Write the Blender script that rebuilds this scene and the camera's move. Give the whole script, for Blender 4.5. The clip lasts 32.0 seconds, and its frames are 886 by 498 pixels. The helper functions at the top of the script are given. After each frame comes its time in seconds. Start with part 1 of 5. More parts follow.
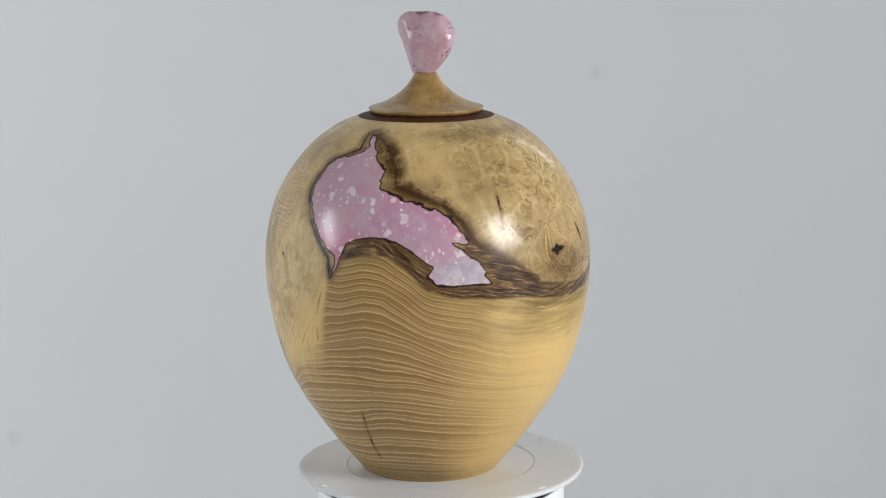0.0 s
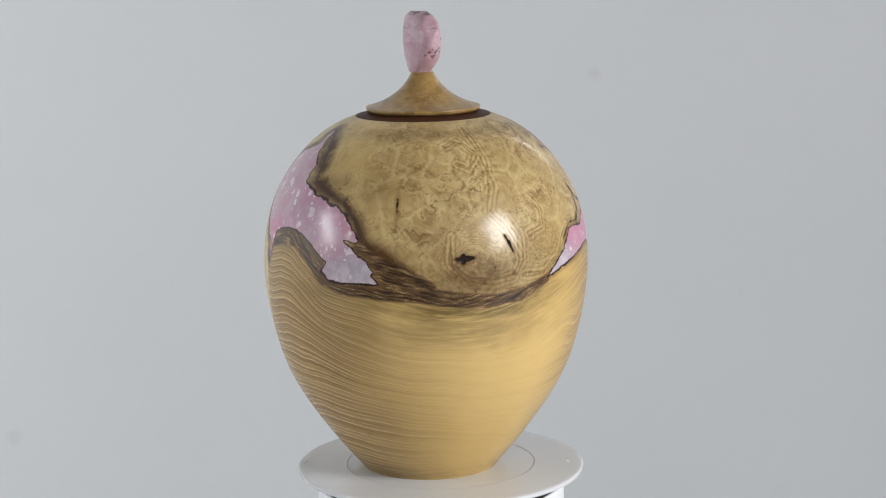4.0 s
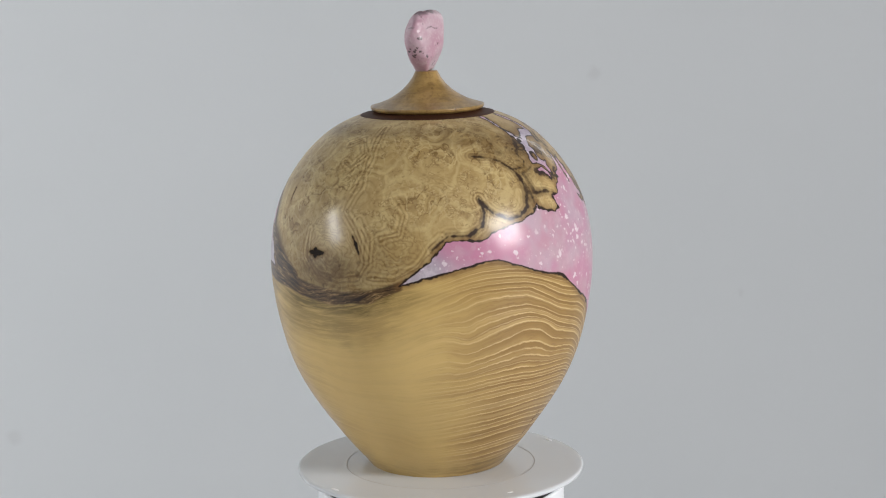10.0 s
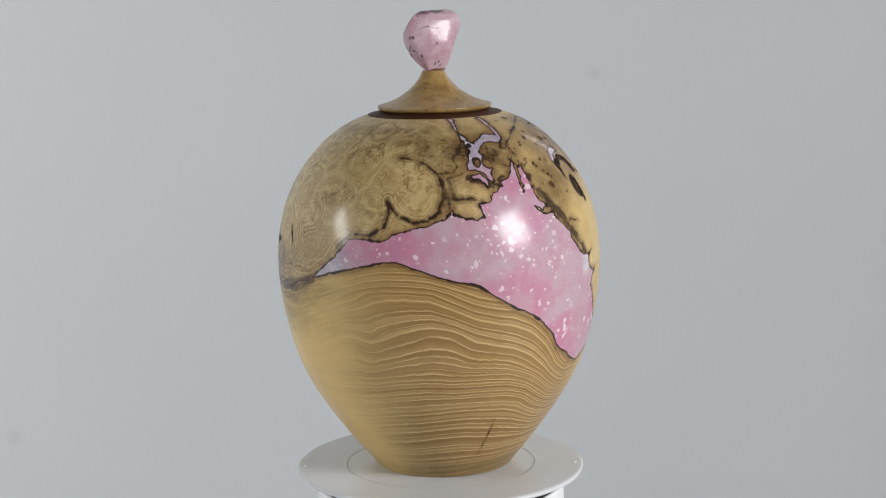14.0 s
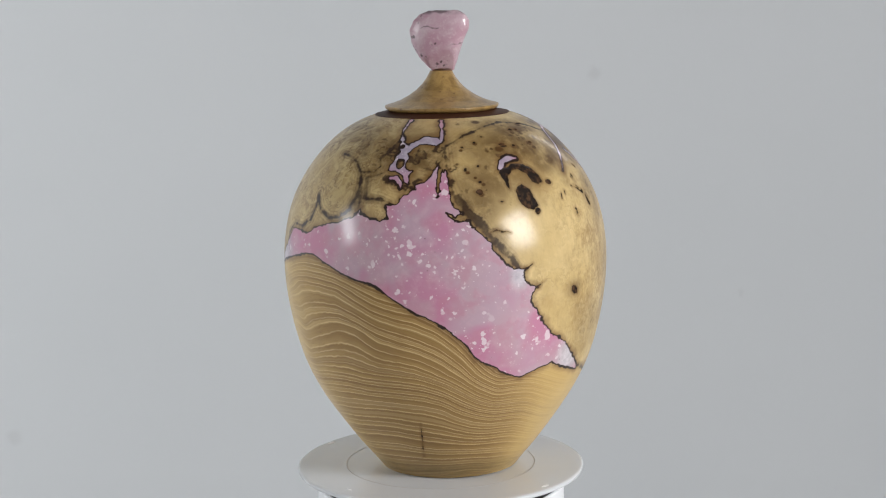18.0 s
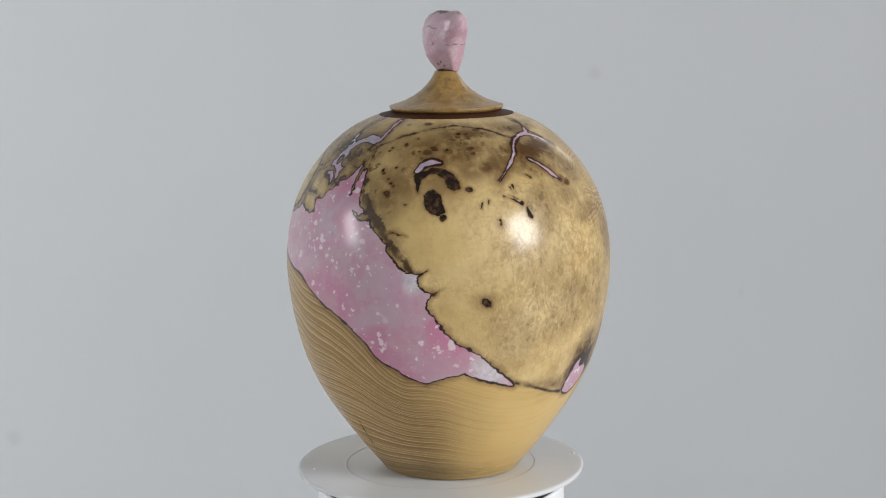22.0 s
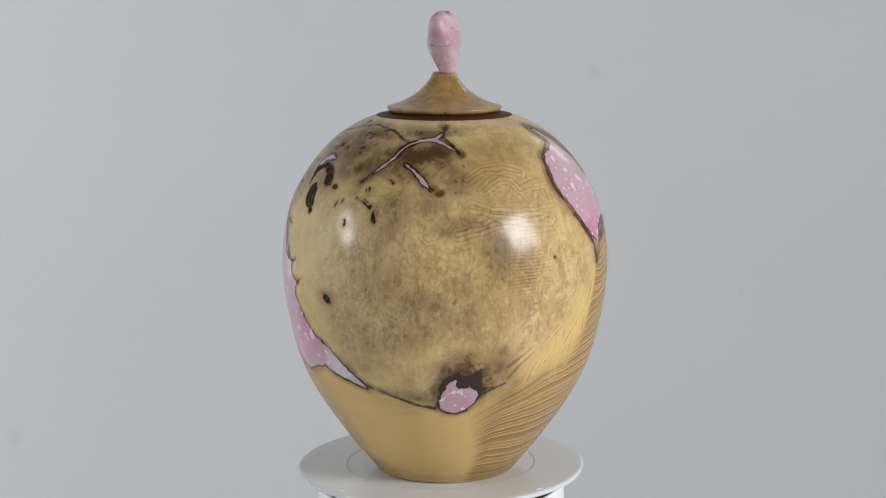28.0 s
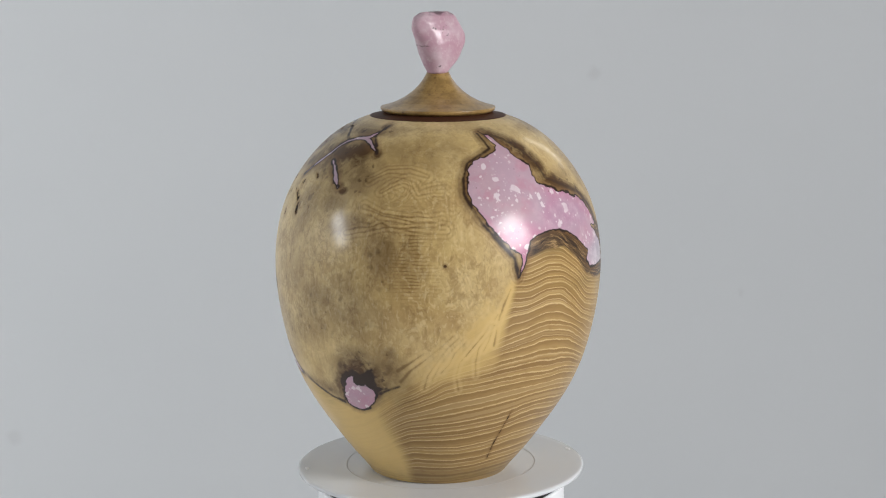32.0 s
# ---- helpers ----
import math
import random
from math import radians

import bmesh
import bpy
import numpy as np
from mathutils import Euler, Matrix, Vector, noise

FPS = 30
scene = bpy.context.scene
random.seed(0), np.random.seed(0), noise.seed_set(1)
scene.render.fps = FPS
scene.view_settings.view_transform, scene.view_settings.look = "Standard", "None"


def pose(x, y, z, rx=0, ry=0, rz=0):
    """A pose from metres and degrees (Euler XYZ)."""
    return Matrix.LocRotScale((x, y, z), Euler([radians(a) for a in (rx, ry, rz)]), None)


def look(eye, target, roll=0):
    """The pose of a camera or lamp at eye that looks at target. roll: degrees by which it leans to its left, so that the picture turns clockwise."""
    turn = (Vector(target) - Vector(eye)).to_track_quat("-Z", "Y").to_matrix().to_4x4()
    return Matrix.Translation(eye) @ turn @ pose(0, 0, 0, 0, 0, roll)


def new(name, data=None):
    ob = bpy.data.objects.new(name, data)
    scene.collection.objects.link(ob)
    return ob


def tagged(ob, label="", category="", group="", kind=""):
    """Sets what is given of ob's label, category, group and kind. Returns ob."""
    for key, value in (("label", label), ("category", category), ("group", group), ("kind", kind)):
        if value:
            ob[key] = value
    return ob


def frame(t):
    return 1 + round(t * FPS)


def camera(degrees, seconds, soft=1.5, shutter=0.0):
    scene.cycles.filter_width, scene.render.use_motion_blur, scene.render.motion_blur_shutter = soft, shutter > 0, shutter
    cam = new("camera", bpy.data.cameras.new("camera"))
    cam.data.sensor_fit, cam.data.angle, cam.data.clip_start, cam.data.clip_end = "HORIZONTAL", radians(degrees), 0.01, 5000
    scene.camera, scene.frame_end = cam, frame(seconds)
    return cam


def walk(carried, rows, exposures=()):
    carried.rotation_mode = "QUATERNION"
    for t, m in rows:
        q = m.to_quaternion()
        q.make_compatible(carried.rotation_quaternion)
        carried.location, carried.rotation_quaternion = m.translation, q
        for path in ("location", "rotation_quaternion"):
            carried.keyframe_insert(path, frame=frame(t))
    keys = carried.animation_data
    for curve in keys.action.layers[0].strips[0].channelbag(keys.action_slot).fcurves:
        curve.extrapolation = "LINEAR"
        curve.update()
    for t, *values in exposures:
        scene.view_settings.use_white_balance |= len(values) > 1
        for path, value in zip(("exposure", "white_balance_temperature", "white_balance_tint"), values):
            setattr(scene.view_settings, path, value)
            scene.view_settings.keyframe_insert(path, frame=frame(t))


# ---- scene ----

# A lidded wooden urn with pink resin inlays turns on a white display turntable
# before a pale wall. Lengths in metres; the turntable's disc top is z = 0.
TURN = 9.3366                     # degrees a second, clockwise seen from above
CLIP = 32.0

cam = camera(26.61, CLIP, soft=1.15)
EYE = Vector((0.0, -1.1446, 0.3343))
AIM = EYE + Vector((math.sin(radians(0.178)) * math.cos(radians(9.823)), math.cos(radians(0.178)) * math.cos(radians(9.823)), -math.sin(radians(9.823))))
walk(cam, [(0.0, look(EYE, AIM, -0.895)), (CLIP, look(EYE, AIM, -0.895))], [(0.0, 0.0), (6.0, -0.02), (10.0, -0.09), (13.0, -0.12), (19.0, -0.08), (24.0, -0.11), (CLIP, -0.11)])

# ---- light: two softboxes in front, a strip light behind, bounce from the room ----
world = bpy.data.worlds.new("world")
scene.world = world
world.use_nodes = True
world.node_tree.nodes["Background"].inputs[0].default_value = (0.8, 0.86, 1.0, 1)
world.node_tree.nodes["Background"].inputs[1].default_value = 0.03


def softbox(name, azimuth, elevation, distance, wide, high, watts, tint, aim=(0, 0, 0.16)):
    """An area lamp that faces aim, placed about the urn; azimuth to the right of the camera's side."""
    a, e = radians(azimuth), radians(elevation)
    at = Vector((math.sin(a) * math.cos(e), -math.cos(a) * math.cos(e), math.sin(e))) * distance + Vector((0, 0, 0.16))
    lamp = bpy.data.lights.new(name, "AREA")
    lamp.shape, lamp.size, lamp.size_y, lamp.energy, lamp.color = "RECTANGLE", wide, high, watts, tint
    ob = new(name, lamp)
    ob.matrix_world = look(at, aim)
    return ob


softbox("softbox_key", 54.5, 17.0, 2.2, 0.80, 0.78, 55.3, (1.0, 0.985, 0.99), (-0.50, -1.10, -0.55))
softbox("softbox_fill", -76.0, 16.0, 2.1, 0.66, 0.74, 29.0, (0.98, 0.995, 1.01), (-1.8, 0.95, -0.50))
softbox("strip_rim", 142.0, 26.0, 0.85, 0.010, 0.30, 0.22, (1.0, 0.99, 0.97))

# ---- material helpers ----


def material(name):
    m = bpy.data.materials.new(name)
    m.use_nodes = True
    return m, m.node_tree.nodes, m.node_tree.links, m.node_tree.nodes["Principled BSDF"]


class Graph:
    """Short hand for shader nodes: every method returns an output socket."""

    def __init__(self, name):
        self.mat, self.n, self.l, self.bsdf = material(name)

    def put(self, socket, value):
        if isinstance(value, bpy.types.NodeSocket):
            self.l.new(value, socket)
        elif isinstance(value, (tuple, list)) and socket.type == "RGBA" and len(value) == 3:
            socket.default_value = (*value, 1)
        else:
            socket.default_value = value

    def attr(self, name):
        node = self.n.new("ShaderNodeAttribute")
        node.attribute_name = name
        return node.outputs["Fac"]

    def coords(self):
        return self.n.new("ShaderNodeTexCoord").outputs["Object"]

    def m(self, op, a, b=0.0, c=0.0, clamp=False):
        node = self.n.new("ShaderNodeMath")
        node.operation, node.use_clamp = op, clamp
        for i, v in enumerate((a, b, c)):
            self.put(node.inputs[i], v)
        return node.outputs[0]

    def step(self, x, low, high, to_low=0.0, to_high=1.0):
        node = self.n.new("ShaderNodeMapRange")
        node.interpolation_type = "SMOOTHSTEP"
        for i, v in enumerate((x, low, high, to_low, to_high)):
            self.put(node.inputs[i], v)
        return node.outputs[0]

    def mix(self, fac, a, b, kind="MIX"):
        node = self.n.new("ShaderNodeMix")
        node.data_type, node.blend_type, node.clamp_factor = "RGBA", kind, True
        self.put(node.inputs[0], fac)
        self.put(node.inputs[6], a)
        self.put(node.inputs[7], b)
        return node.outputs[2]

    def noise(self, where, scale, detail=3.0, rough=0.5, distort=0.0, colour=False):
        node = self.n.new("ShaderNodeTexNoise")
        self.put(node.inputs["Vector"], where)
        for key, v in (("Scale", scale), ("Detail", detail), ("Roughness", rough), ("Distortion", distort)):
            self.put(node.inputs[key], v)
        return node.outputs["Color" if colour else "Fac"]

    def noise1(self, w, scale, detail=2.0, rough=0.5):
        node = self.n.new("ShaderNodeTexNoise")
        node.noise_dimensions = "1D"
        self.put(node.inputs["W"], w)
        for key, v in (("Scale", scale), ("Detail", detail), ("Roughness", rough)):
            self.put(node.inputs[key], v)
        return node.outputs["Fac"]

    def cells(self, where, scale, feature="F1", rand=1.0, out="Distance"):
        node = self.n.new("ShaderNodeTexVoronoi")
        node.feature = feature
        self.put(node.inputs["Vector"], where)
        self.put(node.inputs["Scale"], scale)
        self.put(node.inputs["Randomness"], rand)
        return node.outputs[out]

    def xyz(self, x, y, z):
        node = self.n.new("ShaderNodeCombineXYZ")
        for i, v in enumerate((x, y, z)):
            self.put(node.inputs[i], v)
        return node.outputs[0]

    def warp(self, where, scale, amount, detail=2.0):
        """where, pushed about by noise of the given scale by about amount."""
        col = self.noise(where, scale, detail, colour=True)
        sub = self.n.new("ShaderNodeVectorMath")
        sub.operation = "SUBTRACT"
        self.put(sub.inputs[0], col)
        sub.inputs[1].default_value = (0.5, 0.5, 0.5)
        mul = self.n.new("ShaderNodeVectorMath")
        mul.operation = "MULTIPLY_ADD"
        self.put(mul.inputs[0], sub.outputs[0])
        mul.inputs[1].default_value = (amount, amount, amount)
        self.put(mul.inputs[2], where)
        return mul.outputs[0]

    def stretch(self, where, by):
        node = self.n.new("ShaderNodeVectorMath")
        node.operation = "MULTIPLY"
        self.put(node.inputs[0], where)
        node.inputs[1].default_value = by
        return node.outputs[0]

    def done(self, colour, rough=0.5, bump=None, bump_depth=0.001, metal=0.0, spec=0.5, coat=0.0, coat_rough=0.1):
        self.put(self.bsdf.inputs["Base Color"], colour)
        self.put(self.bsdf.inputs["Roughness"], rough)
        self.put(self.bsdf.inputs["Metallic"], metal)
        self.put(self.bsdf.inputs["Specular IOR Level"], spec)
        self.put(self.bsdf.inputs["Coat Weight"], coat)
        self.put(self.bsdf.inputs["Coat Roughness"], coat_rough)
        if bump is not None:
            node = self.n.new("ShaderNodeBump")
            node.inputs["Strength"].default_value = 1.0
            node.inputs["Distance"].default_value = bump_depth
            self.l.new(bump, node.inputs["Height"])
            self.l.new(node.outputs[0], self.bsdf.inputs["Normal"])
        return self.mat


# ---- materials ----


def plain_material(name, colour, rough, grain=90.0, amount=0.06, bump_depth=0.0002, spec=0.5):
    g = Graph(name)
    o = g.coords()
    a = g.noise(o, grain, 4)
    b = g.noise(o, grain * 0.07, 3)
    v = g.m("ADD", g.m("MULTIPLY", g.m("SUBTRACT", a, 0.5), amount), g.m("MULTIPLY", g.m("SUBTRACT", b, 0.5), amount * 2))
    col = g.mix(1.0, colour, g.xyz(g.m("ADD", v, 1.0), g.m("ADD", v, 1.0), g.m("ADD", v, 1.0)), "MULTIPLY")
    return g.done(col, rough, a, bump_depth, spec=spec)


def wood_material():
    """Urn body: burl above the seam, ringed straight grain below it, bark and char where the fields say so."""
    g = Graph("urn_wood")
    o = g.coords()
    edge, seam, grain = g.attr("edge"), g.attr("seam"), g.attr("grain")
    figure, bark, pit = g.attr("figure"), g.attr("bark"), g.attr("pit")
    angle, swirl, stain, shade2 = g.attr("angle"), g.attr("swirl"), g.attr("stain"), g.attr("rind")
    ripple, feather, eye_d, eye_m = g.attr("ripple"), g.attr("feather"), g.attr("eye"), g.attr("eye_mask")
    fine = g.noise(o, 420, 4, 0.6)
    mid = g.noise(o, 70, 4, 0.55)
    broad = g.noise(o, 17, 3, 0.5)
    # burl: eyes of nested rings, a pale net between them, small pips in patches
    w1 = g.warp(o, 34, 0.020, 3)
    w2 = g.warp(o, 190, 0.009, 3)
    eye = g.cells(w1, 36)
    net = g.cells(w1, 36, "DISTANCE_TO_EDGE")
    phase_b = g.m("MULTIPLY_ADD", mid, 9.0, g.m("MULTIPLY", eye, 24.0))
    w3 = g.warp(o, 70, 0.014, 3)
    iso = g.m("ABSOLUTE", g.m("SUBTRACT", g.noise(w3, 58, 2, 0.5), 0.5))
    iso2 = g.m("ABSOLUTE", g.m("SUBTRACT", g.noise(w1, 85, 2, 0.5), 0.47))
    dark_ring = g.m("MAXIMUM", g.step(iso, 0.006, 0.022, 1.0, 0.0), g.m("MULTIPLY", g.step(g.m("SINE", phase_b), 0.55, 1.0), 0.5))
    pale_ring = g.m("MAXIMUM", g.m("MULTIPLY", g.step(iso2, 0.004, 0.045, 1.0, 0.0), 0.75), g.m("MULTIPLY", g.step(g.m("SINE", g.m("ADD", phase_b, 2.6)), 0.6, 1.0), 0.5))
    pip = g.cells(w2, 250)
    pip_line = g.m("MULTIPLY", g.step(pip, 0.20, 0.30), g.step(pip, 0.34, 0.46, 1.0, 0.0))
    pip_core = g.step(pip, 0.08, 0.20, 1.0, 0.0)
    patch = g.step(g.noise(o, 40, 3, 0.6), 0.47, 0.60)
    patch2 = g.m("MULTIPLY", g.step(g.noise(g.warp(o, 20, 0.05), 58, 2, 0.6), 0.42, 0.56), g.step(g.n_z(o), 0.148, 0.172, 0.30, 1.0))
    burl = g.mix(g.step(broad, 0.34, 0.66), (0.715, 0.545, 0.265), (0.60, 0.435, 0.178))
    burl = g.mix(g.step(swirl, 0.72, 1.0, 0.0, 0.62), burl, (0.36, 0.250, 0.100))
    flame = g.noise(g.warp(g.stretch(o, (420.0, 420.0, 190.0)), 0.7, 2.2, 3), 1.0, 4, 0.65)
    patchy = g.step(g.noise(g.warp(o, 20, 0.04), 26, 3, 0.6), 0.40, 0.62, 0.18, 1.0)
    burl = g.mix(g.m("MULTIPLY", g.m("MULTIPLY", g.step(flame, 0.46, 0.64), patchy), g.step(swirl, 0.72, 1.0, 0.20, 0.10)), burl, (0.29, 0.18, 0.066))
    burl = g.mix(g.m("MULTIPLY", g.step(mid, 0.42, 0.68), g.step(swirl, 0.72, 1.0, 0.20, 0.36)), burl, (0.37, 0.24, 0.085))
    # worm figure: dark and pale flanks paint shade and sheen into the colour
    worm = g.m("SUBTRACT", g.noise(g.warp(o, 80, 0.014, 3), 130, 2.5, 0.6), 0.5)
    there = g.m("MULTIPLY", g.step(g.noise(o, 30, 3, 0.6), 0.40, 0.58), g.step(swirl, 0.72, 1.0, 0.55, 0.65))
    worm_shade = g.m("MULTIPLY", g.step(worm, -0.11, -0.015), g.step(worm, -0.012, 0.012, 1.0, 0.0))
    worm_sheen = g.m("MULTIPLY", g.step(worm, -0.006, 0.016), g.step(worm, 0.016, 0.10, 1.0, 0.0))
    burl = g.mix(g.m("MULTIPLY", g.m("MULTIPLY", worm_shade, there), 0.38), burl, (0.26, 0.155, 0.052))
    burl = g.mix(g.m("MULTIPLY", g.m("MULTIPLY", worm_sheen, there), 0.36), burl, (0.76, 0.62, 0.36))
    drift = g.step(g.noise(g.warp(o, 25, 0.04, 3), 22, 4, 0.65), 0.46, 0.70)
    burl = g.mix(g.m("MULTIPLY", drift, g.step(swirl, 0.72, 1.0, 0.42, 0.15)), burl, (0.36, 0.215, 0.075))
    ringy = g.step(swirl, 0.70, 0.98, 0.12, 1.0)
    burl = g.mix(g.m("MULTIPLY", g.m("MULTIPLY", dark_ring, g.m("MULTIPLY_ADD", patch, 0.50, 0.25)), ringy), burl, (0.16, 0.088, 0.028))
    burl = g.mix(g.m("MULTIPLY", g.m("MULTIPLY", pale_ring, g.m("MULTIPLY_ADD", patch, 0.50, 0.22)), ringy), burl, (0.70, 0.56, 0.28))
    burl = g.mix(g.m("MULTIPLY", g.m("MULTIPLY", g.step(net, 0.01, 0.07, 1.0, 0.0), ringy), 0.45), burl, (0.64, 0.50, 0.24))
    burl = g.mix(g.m("MULTIPLY", g.m("MULTIPLY", pip_line, patch2), g.m("MULTIPLY", ringy, 0.50)), burl, (0.17, 0.095, 0.03))
    burl = g.mix(g.m("MULTIPLY", g.m("MULTIPLY", pip_core, patch2), g.m("MULTIPLY", ringy, 0.50)), burl, (0.62, 0.48, 0.23))
    rim_b = g.m("SINE", g.m("MULTIPLY", g.m("MULTIPLY_ADD", g.m("SUBTRACT", g.noise(g.warp(o, 40, 0.02), 44, 3, 0.6), 0.5), 0.042, eye_d), 2 * math.pi / 0.0036))
    burl = g.mix(g.m("MULTIPLY", g.step(rim_b, 0.15, 0.95), g.m("MULTIPLY", eye_m, 0.32)), burl, (0.17, 0.095, 0.03))
    burl = g.mix(g.m("MULTIPLY", g.step(rim_b, -0.35, -1.0), g.m("MULTIPLY", eye_m, 0.16)), burl, (0.66, 0.51, 0.24))
    cloud = g.step(g.noise(g.warp(o, 60, 0.02), 95, 4, 0.65), 0.44, 0.72)
    burl = g.mix(g.m("MULTIPLY", cloud, g.step(swirl, 0.72, 1.0, 0.16, 0.22)), burl, (0.26, 0.155, 0.052))
    burl = g.mix(g.m("MULTIPLY", g.step(fine, 0.54, 0.74), g.step(swirl, 0.72, 1.0, 0.08, 0.22)), burl, (0.24, 0.145, 0.05))
    # wispy upright figure on the smooth side of the burl
    calm = g.step(angle, 1.95, 2.55)
    curl = g.warp(g.warp(g.stretch(o, (165.0, 165.0, 100.0)), 0.55, 1.9, 3), 2.2, 0.5, 2)
    wisp = g.noise(curl, 2.6, 3, 0.55)
    wide = g.noise(curl, 0.8, 4, 0.6)
    line_b = g.m("ABSOLUTE", g.m("SUBTRACT", g.noise(curl, 1.5, 2, 0.5), 0.5))
    level_b = g.m("MULTIPLY", g.step(g.n_z(o), 0.080, 0.105), g.step(g.n_z(o), 0.195, 0.165))
    calm = g.m("MULTIPLY", calm, g.m("MULTIPLY_ADD", level_b, 0.65, 0.35))
    burl = g.mix(g.m("MULTIPLY", g.step(wide, 0.44, 0.64), g.m("MULTIPLY", calm, 0.27)), burl, (0.31, 0.195, 0.070))
    burl = g.mix(g.m("MULTIPLY", g.step(wisp, 0.48, 0.66), g.m("MULTIPLY", calm, g.step(wide, 0.36, 0.60, 0.08, 0.32))), burl, (0.28, 0.165, 0.054))
    burl = g.mix(g.m("MULTIPLY", g.step(line_b, 0.02, 0.07, 1.0, 0.0), g.m("MULTIPLY", calm, g.step(wide, 0.40, 0.60, 0.06, 0.32))), burl, (0.22, 0.13, 0.045))
    burl = g.mix(g.m("MULTIPLY", g.step(wisp, 0.47, 0.34), g.m("MULTIPLY", calm, 0.45)), burl, (0.74, 0.59, 0.32))
    # rippled figure in patches
    blot0 = g.noise(o, 110, 3, 0.6)
    wave = g.m("SINE", g.m("ADD", g.m("MULTIPLY", g.n_z(o), 2 * math.pi / 0.0020), g.m("MULTIPLY", mid, 9.0)))
    column = g.step(g.noise(g.xyz(g.m("MULTIPLY", angle, 48.0), g.m("MULTIPLY", g.n_z(o), 24.0), 0.0), 1.0, 2), 0.32, 0.52, 0.15, 1.0)
    burl = g.mix(g.m("MULTIPLY", g.m("MULTIPLY", g.step(wave, 0.0, 0.9), column), g.m("MULTIPLY", ripple, g.step(blot0, 0.36, 0.52))), burl, (0.24, 0.14, 0.04))
    # straight grain: irregular rings along the grain field, pale late wood, fine fibres
    wob = g.m("MULTIPLY_ADD", g.m("SUBTRACT", g.noise(g.warp(o, 30, 0.01), 45, 3, 0.6), 0.5), 0.0012, grain)
    wob = g.m("MULTIPLY_ADD", g.m("SUBTRACT", g.noise(o, 190, 3, 0.6), 0.5), 0.0007, wob)
    slow = g.noise1(wob, 60, 2.0)
    closer = g.m("MULTIPLY", g.m("MINIMUM", g.m("MAXIMUM", g.m("SUBTRACT", wob, 0.048), 0.0), 0.045), 1 / 0.0085)
    turns = g.m("ADD", g.m("MULTIPLY_ADD", wob, 1 / 0.0045, closer), g.m("MULTIPLY", slow, 0.9))
    ring = g.m("FRACT", turns)
    level = g.noise1(g.m("FLOOR", turns), 3.7, 0.0)
    line = g.m("MULTIPLY", g.step(ring, 0.0, 0.06), g.step(ring, 0.08, 0.20, 1.0, 0.0))
    early = g.m("MULTIPLY", g.step(ring, 0.20, 0.95), g.step(ring, 0.97, 1.0, 1.0, 0.0))
    twin = g.m("MULTIPLY", g.m("MULTIPLY", g.step(ring, 0.50, 0.55), g.step(ring, 0.58, 0.66, 1.0, 0.0)), g.step(level, 0.34, 0.48))
    hair = g.noise(g.xyz(g.m("MULTIPLY", wob, 1700.0), g.m("MULTIPLY", angle, 8.0), 0.0), 1.0, 3, 0.65)
    bandy = g.noise1(wob, 240, 2.5, 0.65)
    low = g.mix(g.step(broad, 0.3, 0.7), (0.67, 0.47, 0.174), (0.60, 0.405, 0.14))
    low = g.mix(g.m("MULTIPLY", figure, g.m("MULTIPLY_ADD", early, 0.28, 0.64)), low, (0.245, 0.138, 0.041))
    low = g.mix(g.m("MULTIPLY", g.step(bandy, 0.45, 0.66), g.m("MULTIPLY_ADD", figure, 0.45, 0.05)), low, (0.23, 0.125, 0.036))
    low = g.mix(g.m("MULTIPLY", g.step(hair, 0.48, 0.72), g.m("MULTIPLY_ADD", figure, 0.46, 0.08)), low, (0.23, 0.125, 0.042))
    low = g.mix(g.m("MULTIPLY", g.step(g.noise1(wob, 330, 1.0), 0.58, 0.66), g.m("MULTIPLY_ADD", figure, 0.16, 0.07)), low, (0.66, 0.48, 0.22))
    broken = g.step(g.noise(g.xyz(g.m("MULTIPLY", wob, 260.0), g.m("MULTIPLY", angle, 9.0), 7.0), 1.0, 3, 0.6), 0.30, 0.56, 0.45, 1.0)
    foot_fade = g.step(g.n_z(o), 0.006, 0.016)
    low = g.mix(g.m("MULTIPLY", g.m("MULTIPLY", g.m("MAXIMUM", line, g.m("MULTIPLY", twin, 0.8)), broken), g.m("MULTIPLY", foot_fade, g.m("MULTIPLY_ADD", figure, 0.60, 0.04))), low, (0.76, 0.57, 0.29))
    # seam between the two, ragged
    rag = g.m("MULTIPLY", g.m("SUBTRACT", g.noise(o, 130, 3), 0.5), 0.004)
    wood = g.mix(g.step(g.m("ADD", seam, rag), -0.0015, 0.0015), burl, low)
    wood = g.mix(g.m("MULTIPLY", g.m("MAXIMUM", feather, 0.0), 0.74), wood, (0.17, 0.09, 0.025))
    wood = g.mix(g.m("MULTIPLY", g.m("MAXIMUM", g.m("MULTIPLY", feather, -1.0), 0.0), 0.5), wood, (0.72, 0.53, 0.24))
    streak = g.noise(g.xyz(g.m("MULTIPLY", wob, 520.0), g.m("MULTIPLY", angle, 3.2), 2.0), 1.0, 4, 0.7)
    lower = g.step(seam, -0.002, 0.002)
    blot = g.noise(g.warp(o, 70, 0.014, 3), 85, 5, 0.68)
    above = g.step(blot, 0.30, 0.58, 0.64, 1.25)
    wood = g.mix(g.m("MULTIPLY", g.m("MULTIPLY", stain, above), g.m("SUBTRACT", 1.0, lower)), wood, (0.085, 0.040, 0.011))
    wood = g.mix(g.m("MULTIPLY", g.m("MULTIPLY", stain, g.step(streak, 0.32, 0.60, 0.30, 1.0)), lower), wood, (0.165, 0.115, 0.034))
